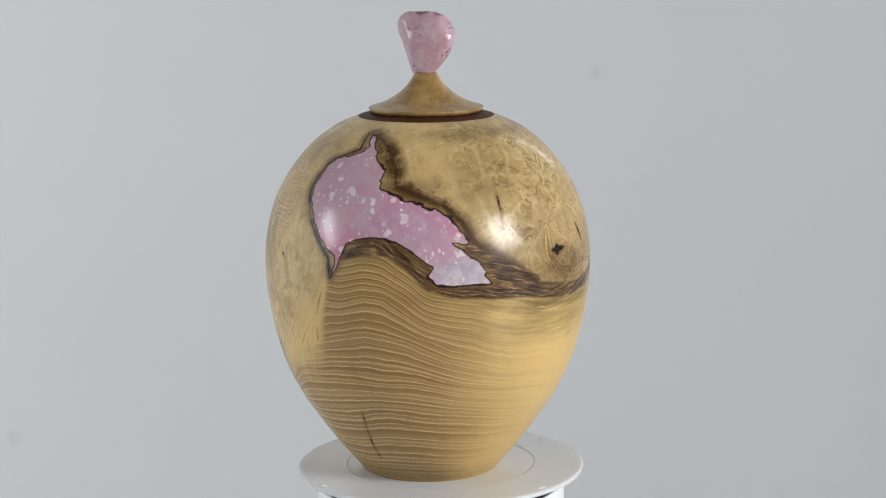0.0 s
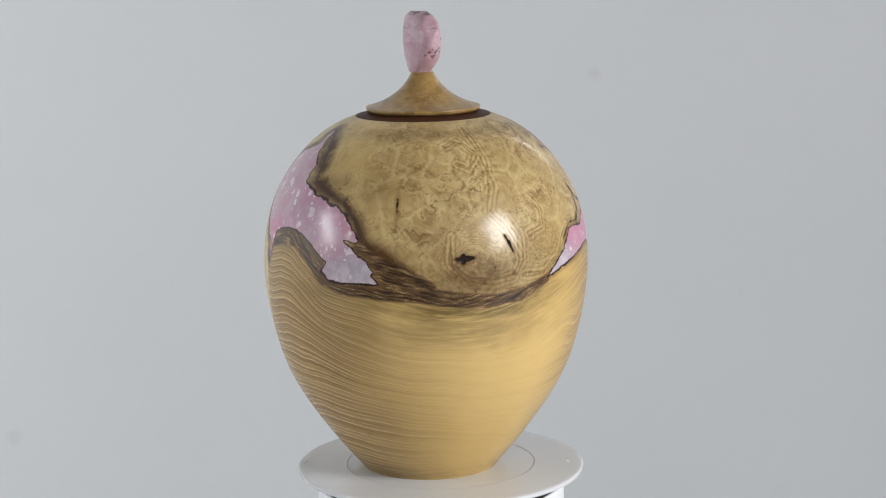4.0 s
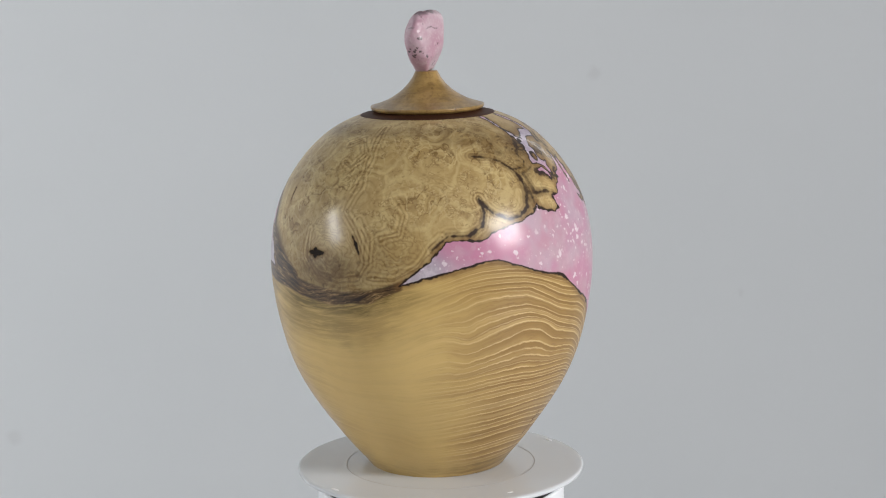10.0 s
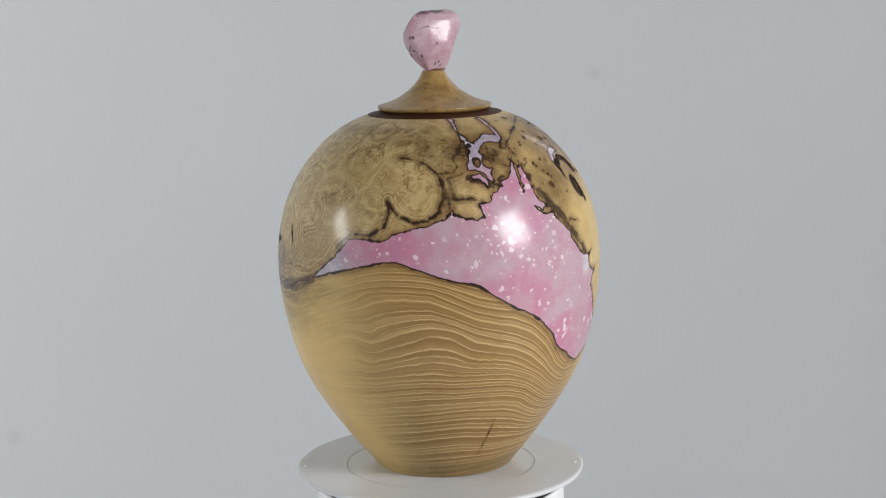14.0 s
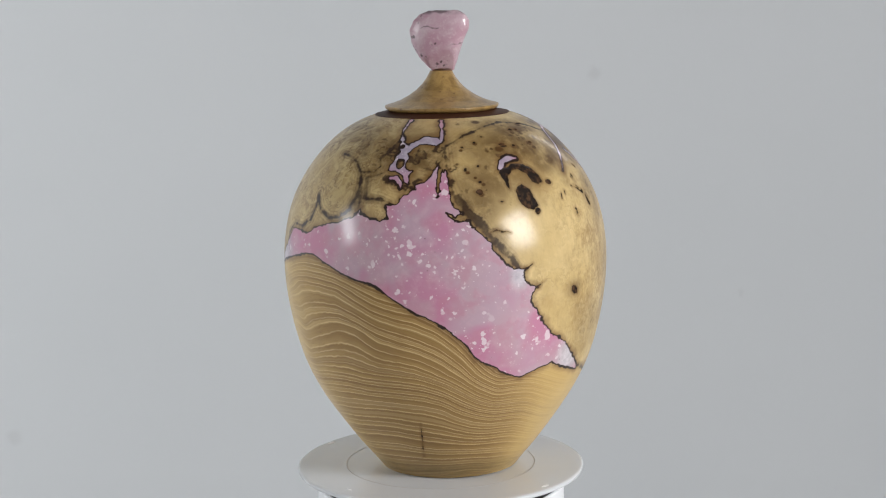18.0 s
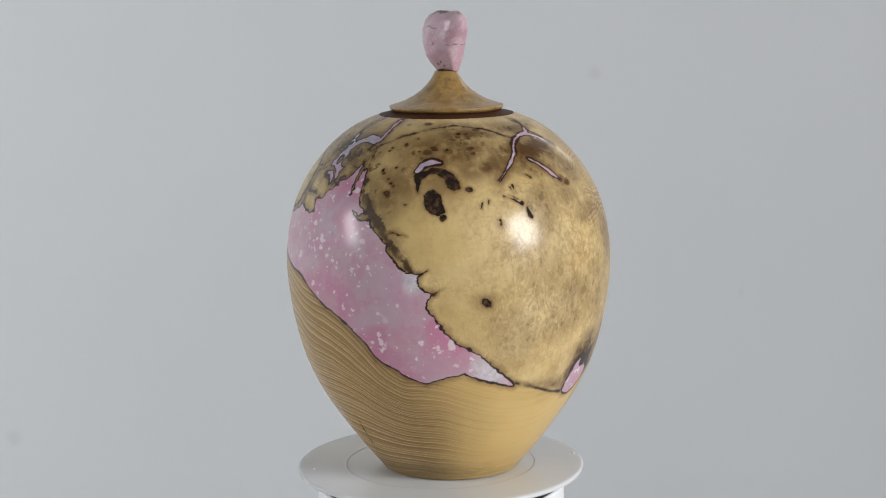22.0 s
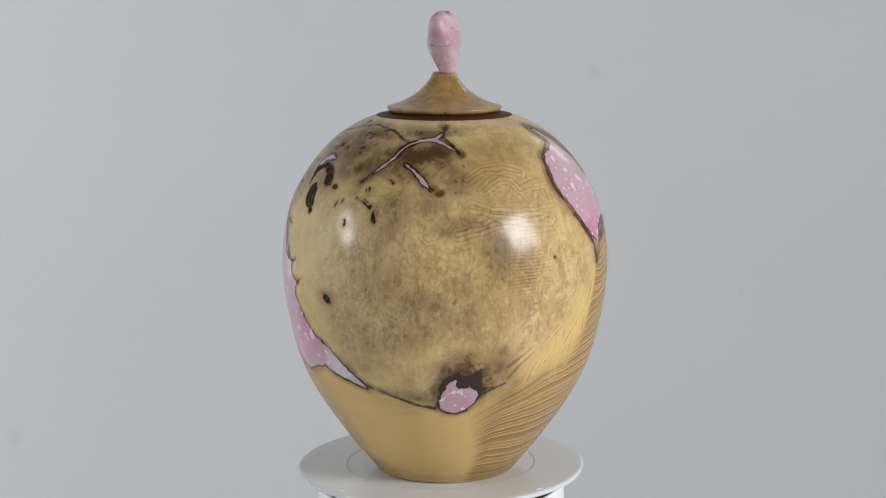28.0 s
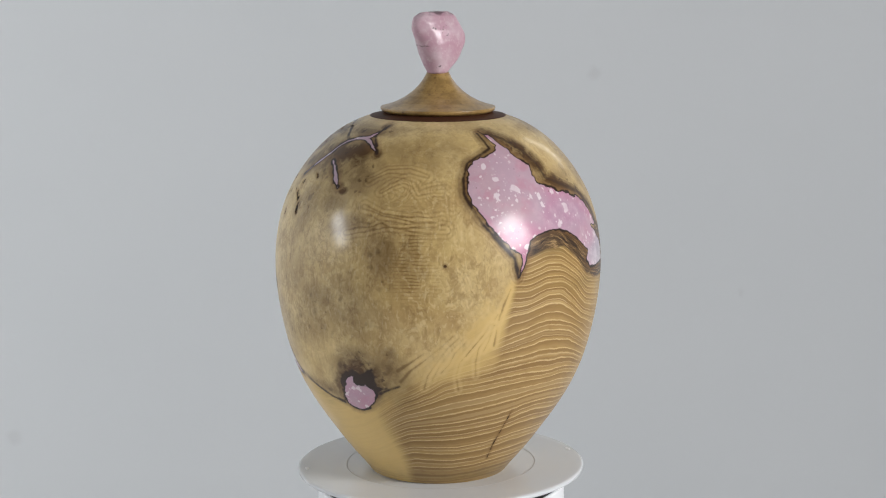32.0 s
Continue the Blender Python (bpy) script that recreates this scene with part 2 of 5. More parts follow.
    dots = g.m("MULTIPLY", g.step(g.cells(w2, 165), 0.14, 0.30, 1.0, 0.0), g.step(g.noise(o, 90, 2), 0.44, 0.54))
    dots = g.m("MAXIMUM", dots, g.m("MULTIPLY", g.step(g.cells(g.warp(o, 160, 0.006), 105), 0.12, 0.30, 0.8, 0.0), g.step(g.noise(o, 60, 2), 0.48, 0.56)))
    wood = g.mix(g.m("MULTIPLY", dots, g.m("MULTIPLY", stain, g.step(seam, -0.004, -0.001, 1.2, 0.0))), wood, (0.06, 0.028, 0.011))
    # bark: grey-brown fibres along the grain field
    fib = g.noise(g.xyz(g.m("MULTIPLY", g.m("ADD", wob, g.m("MULTIPLY", mid, 0.005)), 640.0), g.m("MULTIPLY", angle, 6.0), 0.0), 1.0, 5, 0.72)
    bark_col = g.mix(g.step(fib, 0.40, 0.54), (0.028, 0.015, 0.008), (0.115, 0.066, 0.028))
    bark_col = g.mix(g.step(fib, 0.53, 0.64), bark_col, (0.36, 0.23, 0.10))
    crack = g.noise(g.xyz(g.m("MULTIPLY", wob, 1500.0), g.m("MULTIPLY", angle, 9.0), 5.0), 1.0, 2, 0.5)
    bark_col = g.mix(g.step(crack, 0.60, 0.72, 0.0, 0.8), bark_col, (0.016, 0.009, 0.006))
    bk = g.step(g.m("ADD", bark, g.m("ADD", g.m("MULTIPLY", g.m("SUBTRACT", mid, 0.5), 0.5), g.m("MULTIPLY", g.m("SUBTRACT", fib, 0.5), 1.1))), 0.25, 0.70)
    wood = g.mix(bk, wood, bark_col)
    # dark line at the resin, brown halo
    e2 = g.m("ADD", edge, g.m("MULTIPLY", g.m("SUBTRACT", g.noise(o, 260, 3, 0.6), 0.5), 0.0012))
    halo = g.m("MULTIPLY", g.step(e2, 0.0, 0.0048, 1.0, 0.0), g.m("MULTIPLY_ADD", mid, 1.4, 0.02))
    wood = g.mix(halo, wood, (0.17, 0.085, 0.028))
    # rind: the thin dark lines that follow the inlays at a distance
    wood = g.mix(g.m("MAXIMUM", g.m("MULTIPLY", shade2, g.step(mid, 0.25, 0.48)), g.m("SUBTRACT", shade2, 1.0)), wood, (0.030, 0.014, 0.007))
    e3 = g.m("SUBTRACT", e2, g.m("MULTIPLY", g.step(g.noise(o, 75, 3, 0.6), 0.46, 0.66), 0.0010))
    wood = g.mix(g.step(e3, 0.00015, 0.00080, 1.0, 0.0), wood, (0.020, 0.010, 0.006))
    # knots, worm holes and cracks
    p2 = g.m("ADD", pit, g.m("MULTIPLY", g.m("SUBTRACT", g.noise(o, 330, 3, 0.6), 0.5), 0.0014))
    wood = g.mix(g.m("MULTIPLY", g.step(p2, 0.0, 0.0020, 1.0, 0.0), 0.45), wood, (0.13, 0.06, 0.02))
    wood = g.mix(g.step(p2, -0.0002, 0.0004, 1.0, 0.0), wood, g.mix(g.step(g.noise(o, 240, 3, 0.6), 0.46, 0.66), (0.014, 0.008, 0.005), (0.085, 0.042, 0.018)))
    rough = g.m("MAXIMUM", g.m("MULTIPLY_ADD", fine, 0.12, 0.42), g.step(p2, 0.0, 0.0010, 0.75, 0.0))
    return g.done(wood, rough, fine, 0.00004, spec=0.2, coat=g.step(p2, 0.0002, 0.0014, 0.03, 0.54), coat_rough=0.19)


def resin_material():
    """Pearly pink resin with white chips, clearer and greyer where the clear field says so."""
    g = Graph("pink_resin")
    o = g.coords()
    edge, clear = g.attr("edge"), g.attr("clear")
    cloud = g.noise(o, 30, 4, 0.6)
    small = g.noise(o, 160, 4, 0.65)
    rosy = g.step(g.noise(g.warp(o, 40, 0.03), 24, 2, 0.5), 0.40, 0.62)
    pink = g.mix(rosy, (0.53, 0.40, 0.46), (0.56, 0.25, 0.365))
    pink = g.mix(g.m("MULTIPLY", g.step(cloud, 0.45, 0.66), 0.65), pink, (0.54, 0.39, 0.42))
    pink = g.mix(g.m("MULTIPLY", g.step(g.noise(o, 75, 3, 0.6), 0.50, 0.66), 0.5), pink, (0.55, 0.265, 0.335))
    pink = g.mix(g.m("MULTIPLY", g.step(small, 0.48, 0.70), 0.35), pink, (0.64, 0.45, 0.51))
    pink = g.mix(1.0, pink, (0.94, 0.87, 0.90), "MULTIPLY")
    pink = g.mix(clear, pink, g.mix(g.step(g.n_z(o), 0.115, 0.16), g.mix(g.step(small, 0.4, 0.65), (0.52, 0.51, 0.53), (0.70, 0.68, 0.70)), g.mix(g.step(small, 0.4, 0.65), (0.35, 0.31, 0.39), (0.49, 0.44, 0.51))))
    dense = g.m("MAXIMUM", g.step(g.noise(o, 48, 2), 0.38, 0.58), g.attr("chips"))
    for scale, share, low, size, amount in ((95, 0.50, 0.18, 0.36, 0.72), (165, 0.52, 0.22, 0.42, 0.78), (290, 0.58, 0.20, 0.36, 0.75), (560, 0.58, 0.14, 0.26, 0.6)):
        where = g.warp(o, scale * 1.5, 0.9 / scale)
        node = g.n.new("ShaderNodeTexVoronoi")
        node.distance = "EUCLIDEAN"
        g.put(node.inputs["Vector"], where)
        g.put(node.inputs["Scale"], scale)
        keep = g.step(g.m("MULTIPLY_ADD", g.attr("chips"), 0.22, g.n_sep(node.outputs["Color"])), share + 0.1, share + 0.16)
        reach_to = g.m("MULTIPLY_ADD", g.m("MULTIPLY", g.n_sep(node.outputs["Color"]), dense), size - low, low * 0.6)
        flake = g.m("MULTIPLY", keep, g.step(g.m("SUBTRACT", node.outputs["Distance"], reach_to), -0.04, 0.03, 1.0, 0.0))
        pink = g.mix(g.m("MULTIPLY", flake, g.m("MULTIPLY_ADD", dense, amount * 0.6, amount * 0.4)), pink, (0.78, 0.69, 0.72))
    dirt = g.m("MULTIPLY", g.step(g.cells(o, 190), 0.05, 0.10, 1.0, 0.0), g.step(g.noise(o, 70, 2), 0.55, 0.62))
    pink = g.mix(g.m("MULTIPLY", dirt, 0.7), pink, (0.10, 0.06, 0.06))
    e2 = g.m("ADD", edge, g.m("MULTIPLY", g.m("SUBTRACT", g.noise(o, 260, 3, 0.6), 0.5), 0.0012))
    pink = g.mix(g.step(e2, -0.0006, -0.0001), pink, (0.020, 0.010, 0.006))
    return g.done(pink, 0.40, small, 0.00002, spec=0.2, coat=0.54, coat_rough=0.19)


def separate_red(self, colour):
    node = self.n.new("ShaderNodeSeparateColor")
    self.l.new(colour, node.inputs[0])
    return node.outputs[0]


Graph.n_sep = separate_red


# clusters of dark specks on the knob: place in its own space, radius
KNOB_SPOTS = (((0.0001, 0.0088, 0.0250), 0.0036), ((-0.0140, -0.0003, 0.0135), 0.0068), ((0.0008, -0.0070, 0.0030), 0.0052), ((-0.0113, -0.0070, 0.0090), 0.0030))


def stone_material():
    g = Graph("pink_stone")
    o = g.coords()
    cloud = g.noise(o, 70, 4, 0.6)
    fine = g.noise(o, 420, 4, 0.65)
    col = g.mix(g.step(cloud, 0.35, 0.65), (0.48, 0.285, 0.345), (0.56, 0.41, 0.46))
    col = g.mix(g.m("MULTIPLY", g.step(fine, 0.5, 0.7), 0.4), col, (0.68, 0.56, 0.59))
    w = g.warp(o, 260, 0.004, 3)
    speck = g.step(g.cells(g.warp(o, 300, 0.003), 400), 0.24, 0.44, 1.0, 0.0)
    marks = g.m("MULTIPLY", speck, g.step(g.noise(o, 120, 2), 0.64, 0.68))
    for place, size in KNOB_SPOTS:
        node = g.n.new("ShaderNodeVectorMath")
        node.operation = "DISTANCE"
        g.l.new(w, node.inputs[0])
        node.inputs[1].default_value = place
        marks = g.m("MAXIMUM", marks, g.m("MULTIPLY", speck, g.step(node.outputs["Value"], size * 0.7, size, 1.0, 0.0)))
    for height, (x, y) in ((0.0270, (-0.5, -0.9)), (0.0165, (0.75, -0.15))):
        sep = g.n.new("ShaderNodeSeparateXYZ")
        g.l.new(g.warp(o, 170, 0.006, 3), sep.inputs[0])
        side = g.m("ADD", g.m("MULTIPLY", sep.outputs[0], x), g.m("MULTIPLY", sep.outputs[1], y))
        vein = g.step(g.m("ABSOLUTE", g.m("SUBTRACT", sep.outputs[2], height)), 0.0002, 0.0007, 1.0, 0.0)
        marks = g.m("MAXIMUM", marks, g.m("MULTIPLY", vein, g.m("MULTIPLY", g.step(side, 0.005, 0.007, 0.0, 0.7), g.step(g.noise(o, 210, 3), 0.42, 0.56))))
    col = g.mix(g.m("MULTIPLY", marks, 0.85), col, (0.055, 0.035, 0.038))
    tip = g.m("MULTIPLY", g.step(g.n_z(o), 0.0340, 0.0362), g.step(g.noise(o, 90, 2), 0.46, 0.58))
    col = g.mix(g.m("MULTIPLY", tip, 0.8), col, (0.07, 0.05, 0.055))
    return g.done(col, 0.36, g.m("ADD", fine, g.m("MULTIPLY", cloud, 2.0)), 0.00012, spec=0.35, coat=0.35, coat_rough=0.18)


def lid_material():
    g = Graph("lid_wood")
    o = g.coords()
    mid = g.noise(g.warp(o, 90, 0.012, 3), 130, 5, 0.65)
    fine = g.noise(o, 500, 4, 0.6)
    turned = g.noise(g.xyz(g.m("MULTIPLY", g.n_len(o), 1300.0), g.m("MULTIPLY", g.n_z(o), 900.0), 0.0), 1.0, 2)
    col = g.mix(g.step(mid, 0.32, 0.68), (0.40, 0.255, 0.088), (0.235, 0.143, 0.046))
    col = g.mix(g.m("MULTIPLY", g.step(fine, 0.50, 0.72), 0.40), col, (0.19, 0.10, 0.030))
    col = g.mix(g.m("MULTIPLY", g.step(turned, 0.5, 0.75), 0.18), col, (0.52, 0.33, 0.12))
    col = g.mix(g.m("MULTIPLY", g.step(g.cells(o, 210), 0.10, 0.24, 1.0, 0.0), g.m("MULTIPLY", g.step(mid, 0.46, 0.58), 0.75)), col, (0.13, 0.065, 0.02))
    return g.done(col, g.m("MULTIPLY_ADD", fine, 0.12, 0.28), fine, 0.00004, spec=0.45, coat=0.35, coat_rough=0.16)


def radius_of(self, vec):
    node = self.n.new("ShaderNodeSeparateXYZ")
    self.l.new(vec, node.inputs[0])
    return self.m("SQRT", self.m("ADD", self.m("MULTIPLY", node.outputs[0], node.outputs[0]), self.m("MULTIPLY", node.outputs[1], node.outputs[1])))


def height_of(self, vec):
    node = self.n.new("ShaderNodeSeparateXYZ")
    self.l.new(vec, node.inputs[0])
    return node.outputs[2]


Graph.n_len, Graph.n_z = radius_of, height_of


# faint marks on the wall: place, radius, strength
SMUDGES = (((0.179, 0.95, 0.168), 0.011, 0.16), ((-0.491, 0.95, -0.241), 0.013, 0.14), ((0.345, 0.95, -0.084), 0.006, 0.10))


def wall_material():
    g = Graph("wall_paint")
    o = g.coords()
    a = g.noise(o, 1.6, 3, 0.5)
    b = g.noise(o, 260, 3, 0.6)
    col = g.mix(g.step(a, 0.3, 0.7), (0.615, 0.642, 0.66), (0.63, 0.655, 0.672))
    for place, size, amount in SMUDGES:
        node = g.n.new("ShaderNodeVectorMath")
        node.operation = "DISTANCE"
        g.l.new(g.warp(o, 60, 0.012), node.inputs[0])
        node.inputs[1].default_value = place
        col = g.mix(g.m("MULTIPLY", g.step(node.outputs["Value"], size * 0.3, size, 1.0, 0.0), amount), col, (0.36, 0.35, 0.36))
    return g.done(col, 0.75, b, 0.00005, spec=0.2)


WOOD, RESIN, STONE, LID = wood_material(), resin_material(), stone_material(), lid_material()
COLLAR = plain_material("dark_collar_wood", (0.060, 0.022, 0.011), 0.5, 300.0, 0.5, 0.00005, 0.15)
WHITE = plain_material("white_plastic", (0.66, 0.685, 0.71), 0.22, 60.0, 0.03, 0.00002)
BASE_WHITE = plain_material("white_plastic_base", (0.80, 0.82, 0.84), 0.32, 60.0, 0.03, 0.00002)
MARK = plain_material("grey_line", (0.46, 0.455, 0.45), 0.5, 90.0, 0.2)
# rubber feet, and the black put in for the disc gap's shade
DARK = plain_material("rubber_and_gap_black", (0.018, 0.016, 0.015), 0.6)
# white for the light it bounces up on the urn
TABLE = plain_material("table_paint", (0.84, 0.84, 0.85), 0.5, 40.0, 0.06)
WALL = wall_material()
# unseen room surfaces: tones chosen for the light they bounce
SIDE = plain_material("side_wall_paint", (0.84, 0.84, 0.83), 0.8, 20.0, 0.05)
REAR = plain_material("rear_wall_paint", (0.20, 0.20, 0.20), 0.8, 20.0, 0.05)
CEIL = plain_material("ceiling_paint", (0.20, 0.20, 0.20), 0.85, 30.0, 0.04)
FLOOR = plain_material("floor_paint", (0.42, 0.415, 0.41), 0.6, 20.0, 0.15)

# ---- mesh helpers ----


def mesh_from(name, verts, faces, mat, smooth=True):
    me = bpy.data.meshes.new(name)
    verts = np.asarray(verts, dtype=np.float32)
    faces = np.asarray(faces, dtype=np.int32)
    k = faces.shape[1]
    me.vertices.add(len(verts))
    me.vertices.foreach_set("co", verts.ravel())
    me.loops.add(faces.size)
    me.loops.foreach_set("vertex_index", faces.ravel())
    me.polygons.add(len(faces))
    me.polygons.foreach_set("loop_start", np.arange(0, faces.size, k, dtype=np.int32))
    me.update(calc_edges=True)
    me.polygons.foreach_set("use_smooth", np.full(len(faces), smooth))
    me.materials.append(mat)
    me.validate()
    return me


def child(name, me, parent, label=""):
    ob = new(name, me)
    ob.parent = parent
    return tagged(ob, label)


def part(name, bm, mat, parent, label="", smooth=True):
    me = bpy.data.meshes.new(name)
    bmesh.ops.recalc_face_normals(bm, faces=bm.faces)
    bm.to_mesh(me)
    bm.free()
    for f in me.polygons:
        f.use_smooth = smooth
    me.materials.append(mat)
    return child(name, me, parent, label)


def lathe(profile, steps=160):
    """A bmesh turned round z from (radius, height) pairs; ends at radius 0 are closed."""
    bm = bmesh.new()
    rings = []
    for r, z in profile:
        if r < 1e-6:
            rings.append([bm.verts.new((0, 0, z))])
        else:
            rings.append([bm.verts.new((r * math.cos(2 * math.pi * i / steps), r * math.sin(2 * math.pi * i / steps), z)) for i in range(steps)])
    for a, b in zip(rings, rings[1:]):
        for i in range(steps):
            j = (i + 1) % steps
            loop = [a[i % len(a)], a[j % len(a)], b[j % len(b)], b[i % len(b)]]
            seen = []
            for v in loop:
                if v not in seen:
                    seen.append(v)
            if len(seen) > 2:
                bm.faces.new(seen)
    return bm


def rounded(points, radius=0.001, cuts=4):
    """A (radius, height) profile with its inner corners rounded."""
    out = [points[0]]
    for p, q, r in zip(points, points[1:], points[2:]):
        p, q, r = Vector(p), Vector(q), Vector(r)
        a, b = p - q, r - q
        d = min(radius, a.length * 0.45, b.length * 0.45)
        a, b = q + a.normalized() * d, q + b.normalized() * d
        for i in range(cuts + 1):
            t = i / cuts
            out.append(tuple(a * (1 - t) ** 2 + q * 2 * t * (1 - t) + b * t * t))
    out.append(points[-1])
    return out


def box(bm, low, high, bevel=0.0):
    made = bmesh.ops.create_cube(bm, size=1.0)["verts"]
    for v in made:
        v.co = Vector([l + (h - l) * (c + 0.5) for l, h, c in zip(low, high, v.co)])
    if bevel:
        bmesh.ops.bevel(bm, geom=[e for e in bm.edges if e.verts[0] in made], offset=bevel, segments=3, affect="EDGES", profile=0.5)
    return bm


def spline(xs, ys, x):
    """Natural cubic spline through (xs, ys), at x."""
    xs, ys = np.asarray(xs, float), np.asarray(ys, float)
    n, h = len(xs), np.diff(xs)
    a, b = np.eye(n), np.zeros(n)
    for i in range(1, n - 1):
        a[i, i - 1], a[i, i], a[i, i + 1] = h[i - 1], 2 * (h[i - 1] + h[i]), h[i]
        b[i] = 6 * ((ys[i + 1] - ys[i]) / h[i] - (ys[i] - ys[i - 1]) / h[i - 1])
    m = np.linalg.solve(a, b)
    i = np.clip(np.searchsorted(xs, x) - 1, 0, n - 2)
    p, q = (xs[i + 1] - x) / h[i], (x - xs[i]) / h[i]
    return p * ys[i] + q * ys[i + 1] + ((p ** 3 - p) * m[i] + (q ** 3 - q) * m[i + 1]) * h[i] ** 2 / 6


def lattice_noise(pts, scale, seed=0):
    """Smooth value noise in -1..1 at an (n, 3) array of points."""
    q = pts * scale
    base = np.floor(q).astype(np.int64)
    f = q - base
    f = f * f * (3 - 2 * f)
    total = np.zeros(len(q))
    for dx in (0, 1):
        for dy in (0, 1):
            for dz in (0, 1):
                h = (base[:, 0] + dx) * 73856093 ^ (base[:, 1] + dy) * 19349663 ^ (base[:, 2] + dz) * 83492791 ^ (seed * 2654435761)
                h = (h ^ (h >> 13)) * 1274126177 & 0x7FFFFFFF
                h = (h ^ (h >> 11)) & 0xFFFF
                w = (f[:, 0] if dx else 1 - f[:, 0]) * (f[:, 1] if dy else 1 - f[:, 1]) * (f[:, 2] if dz else 1 - f[:, 2])
                total += w * (h / 32767.5 - 1)
    return total


# ---- room ----


def slab(name, low, high, mat, label):
    ob = part(name, box(bmesh.new(), low, high), mat, None, "", smooth=False)
    return tagged(ob, label, name.split("_")[0], kind="structure")


def room():
    slab("wall_north", (-2.8, 0.95, -0.95), (2.8, 1.05, 2.2), WALL, "unseen pale side wall, added to bounce light behind the turntable")
    # the rest is out of view, added to close the room and steer bounce
    slab("wall_south", (-2.8, -3.0, -0.95), (2.8, -2.9, 2.2), REAR, "unseen dark rear wall, added to keep front light low")
    slab("wall_east", (2.7, -2.9, -0.95), (2.8, 0.95, 2.2), SIDE, "unseen pale side wall, added to bounce light")
    slab("wall_west", (-2.8, -2.9, -0.95), (-2.7, 0.95, 2.2), SIDE, "unseen pale side wall, added to bounce light")
    slab("ceiling", (-2.8, -3.0, 2.2), (2.8, 1.05, 2.3), CEIL, "unseen dark grey ceiling, added to close the room")
    slab("floor", (-2.8, -3.0, -1.05), (2.8, 1.05, -0.95), FLOOR, "unseen grey floor, added to close the room")


room()

# ---- table and turntable ----
BASE_LOW = -0.062


def table():
    thing = new("table")
    tagged(thing, "white painted table under the white turntable", "table")
    thing.location = (0, -0.1, -0.95)
    top = BASE_LOW - 0.002 + 0.95
    part("tabletop", box(bmesh.new(), (-0.75, -0.35, top - 0.03), (0.75, 0.212, top), 0.004), TABLE, thing)
    leg = part("leg", box(bmesh.new(), (-0.03, -0.03, 0), (0.03, 0.03, top - 0.031), 0.004), TABLE, thing)
    leg.location = (-0.68, -0.3, 0)
    for x, y in ((0.68, -0.3), (-0.68, 0.16), (0.68, 0.16)):
        more = new("leg", leg.data)
        more.parent, more.location = thing, (x, y, 0)


def turntable():
    thing = new("turntable")
    tagged(thing, "white plastic motorised display turntable with a round disc", "turntable")
    thing.location = (0, 0, BASE_LOW - 0.002)
    h = 0.002 - BASE_LOW                      # disc top above the base's underside
    shell = [(0, 0.002), (0.0770, 0.002), (0.0780, 0.004), (0.0776, h - 0.0125), (0.0766, h - 0.0115), (0.0752, h - 0.0115), (0.0752, h - 0.0140), (0, h - 0.0140)]
    part("base", lathe(rounded(shell, 0.0012)), BASE_WHITE, thing, "glossy white round plastic base")
    # black ring paints the shade of the gap under the disc
    part("gap_shade_ring", lathe([(0.060, h - 0.0139), (0.0745, h - 0.0139), (0.0745, h - 0.0046), (0.060, h - 0.0046), (0.060, h - 0.0139)]), DARK, thing, "black ring standing in for the shaded gap between disc and base")
    for i in range(4):
        foot = part("foot", lathe([(0, 0), (0.007, 0), (0.007, 0.0021), (0, 0.0021)], 24), DARK, thing)
        a = math.pi / 4 + i * math.pi / 2
        foot.location = (0.058 * math.cos(a), 0.058 * math.sin(a), 0)
    rim = [(0, h - 0.0045), (0.0855, h - 0.0045), (0.0893, h - 0.0030), (0.0900, h - 0.0010), (0.0888, h - 0.0001), (0.0862, h), (0, h)]
    disc = part("disc", lathe(rounded(rim, 0.0006, 3), 200), WHITE, thing, "white turning disc with a fine circle on it")
    groove = [(0.0591, h - 0.0002), (0.0591, h + 0.0001), (0.0597, h + 0.0001), (0.0597, h - 0.0002)]
    part("circle_mark", lathe(groove + groove[:1], 200), MARK, disc, "fine grey ring on the disc")
    for a, r, size in ((2.2, 0.0845, 0.0022), (3.75, 0.086, 0.0018), (5.5, 0.0855, 0.0022), (0.6, 0.080, 0.0014)):
        bm = bmesh.new()
        bmesh.ops.create_uvsphere(bm, u_segments=12, v_segments=6, radius=1.0)
        bmesh.ops.scale(bm, vec=(size * 1.6, size * 0.6, 0.00035), verts=bm.verts)
        mark = part("scuff", bm, BASE_WHITE, disc)
        mark.location, mark.rotation_euler = (r * math.cos(a), r * math.sin(a), h), (0, 0, a + math.pi / 2)
    return disc


table()
DISC = turntable()

# ---- urn ----
PROFILE = ((0.0, 0.0425), (0.0015, 0.0436), (0.012, 0.0523), (0.030, 0.0660), (0.050, 0.0793), (0.070, 0.0889), (0.090, 0.0948), (0.110, 0.0985), (0.130, 0.1000), (0.150, 0.0984), (0.170, 0.0930), (0.185, 0.0852), (0.197, 0.0762), (0.207, 0.0660), (0.2135, 0.0565), (0.2178, 0.0475), (0.2200, 0.0412))
ROUND, HIGH = 1100, 620
_zk = np.array([p[0] for p in PROFILE])
_rk = np.array([p[1] for p in PROFILE])
_t = np.concatenate([[0], np.cumsum(np.hypot(np.diff(_zk), np.diff(_rk)))])
_fine = np.linspace(0, _t[-1], 4000)
_fz, _fr = spline(_t, _zk, _fine), spline(_t, _rk, _fine)
_len = np.concatenate([[0], np.cumsum(np.hypot(np.diff(_fz), np.diff(_fr)))])
ROW_L = np.linspace(0, _len[-1], HIGH + 1)
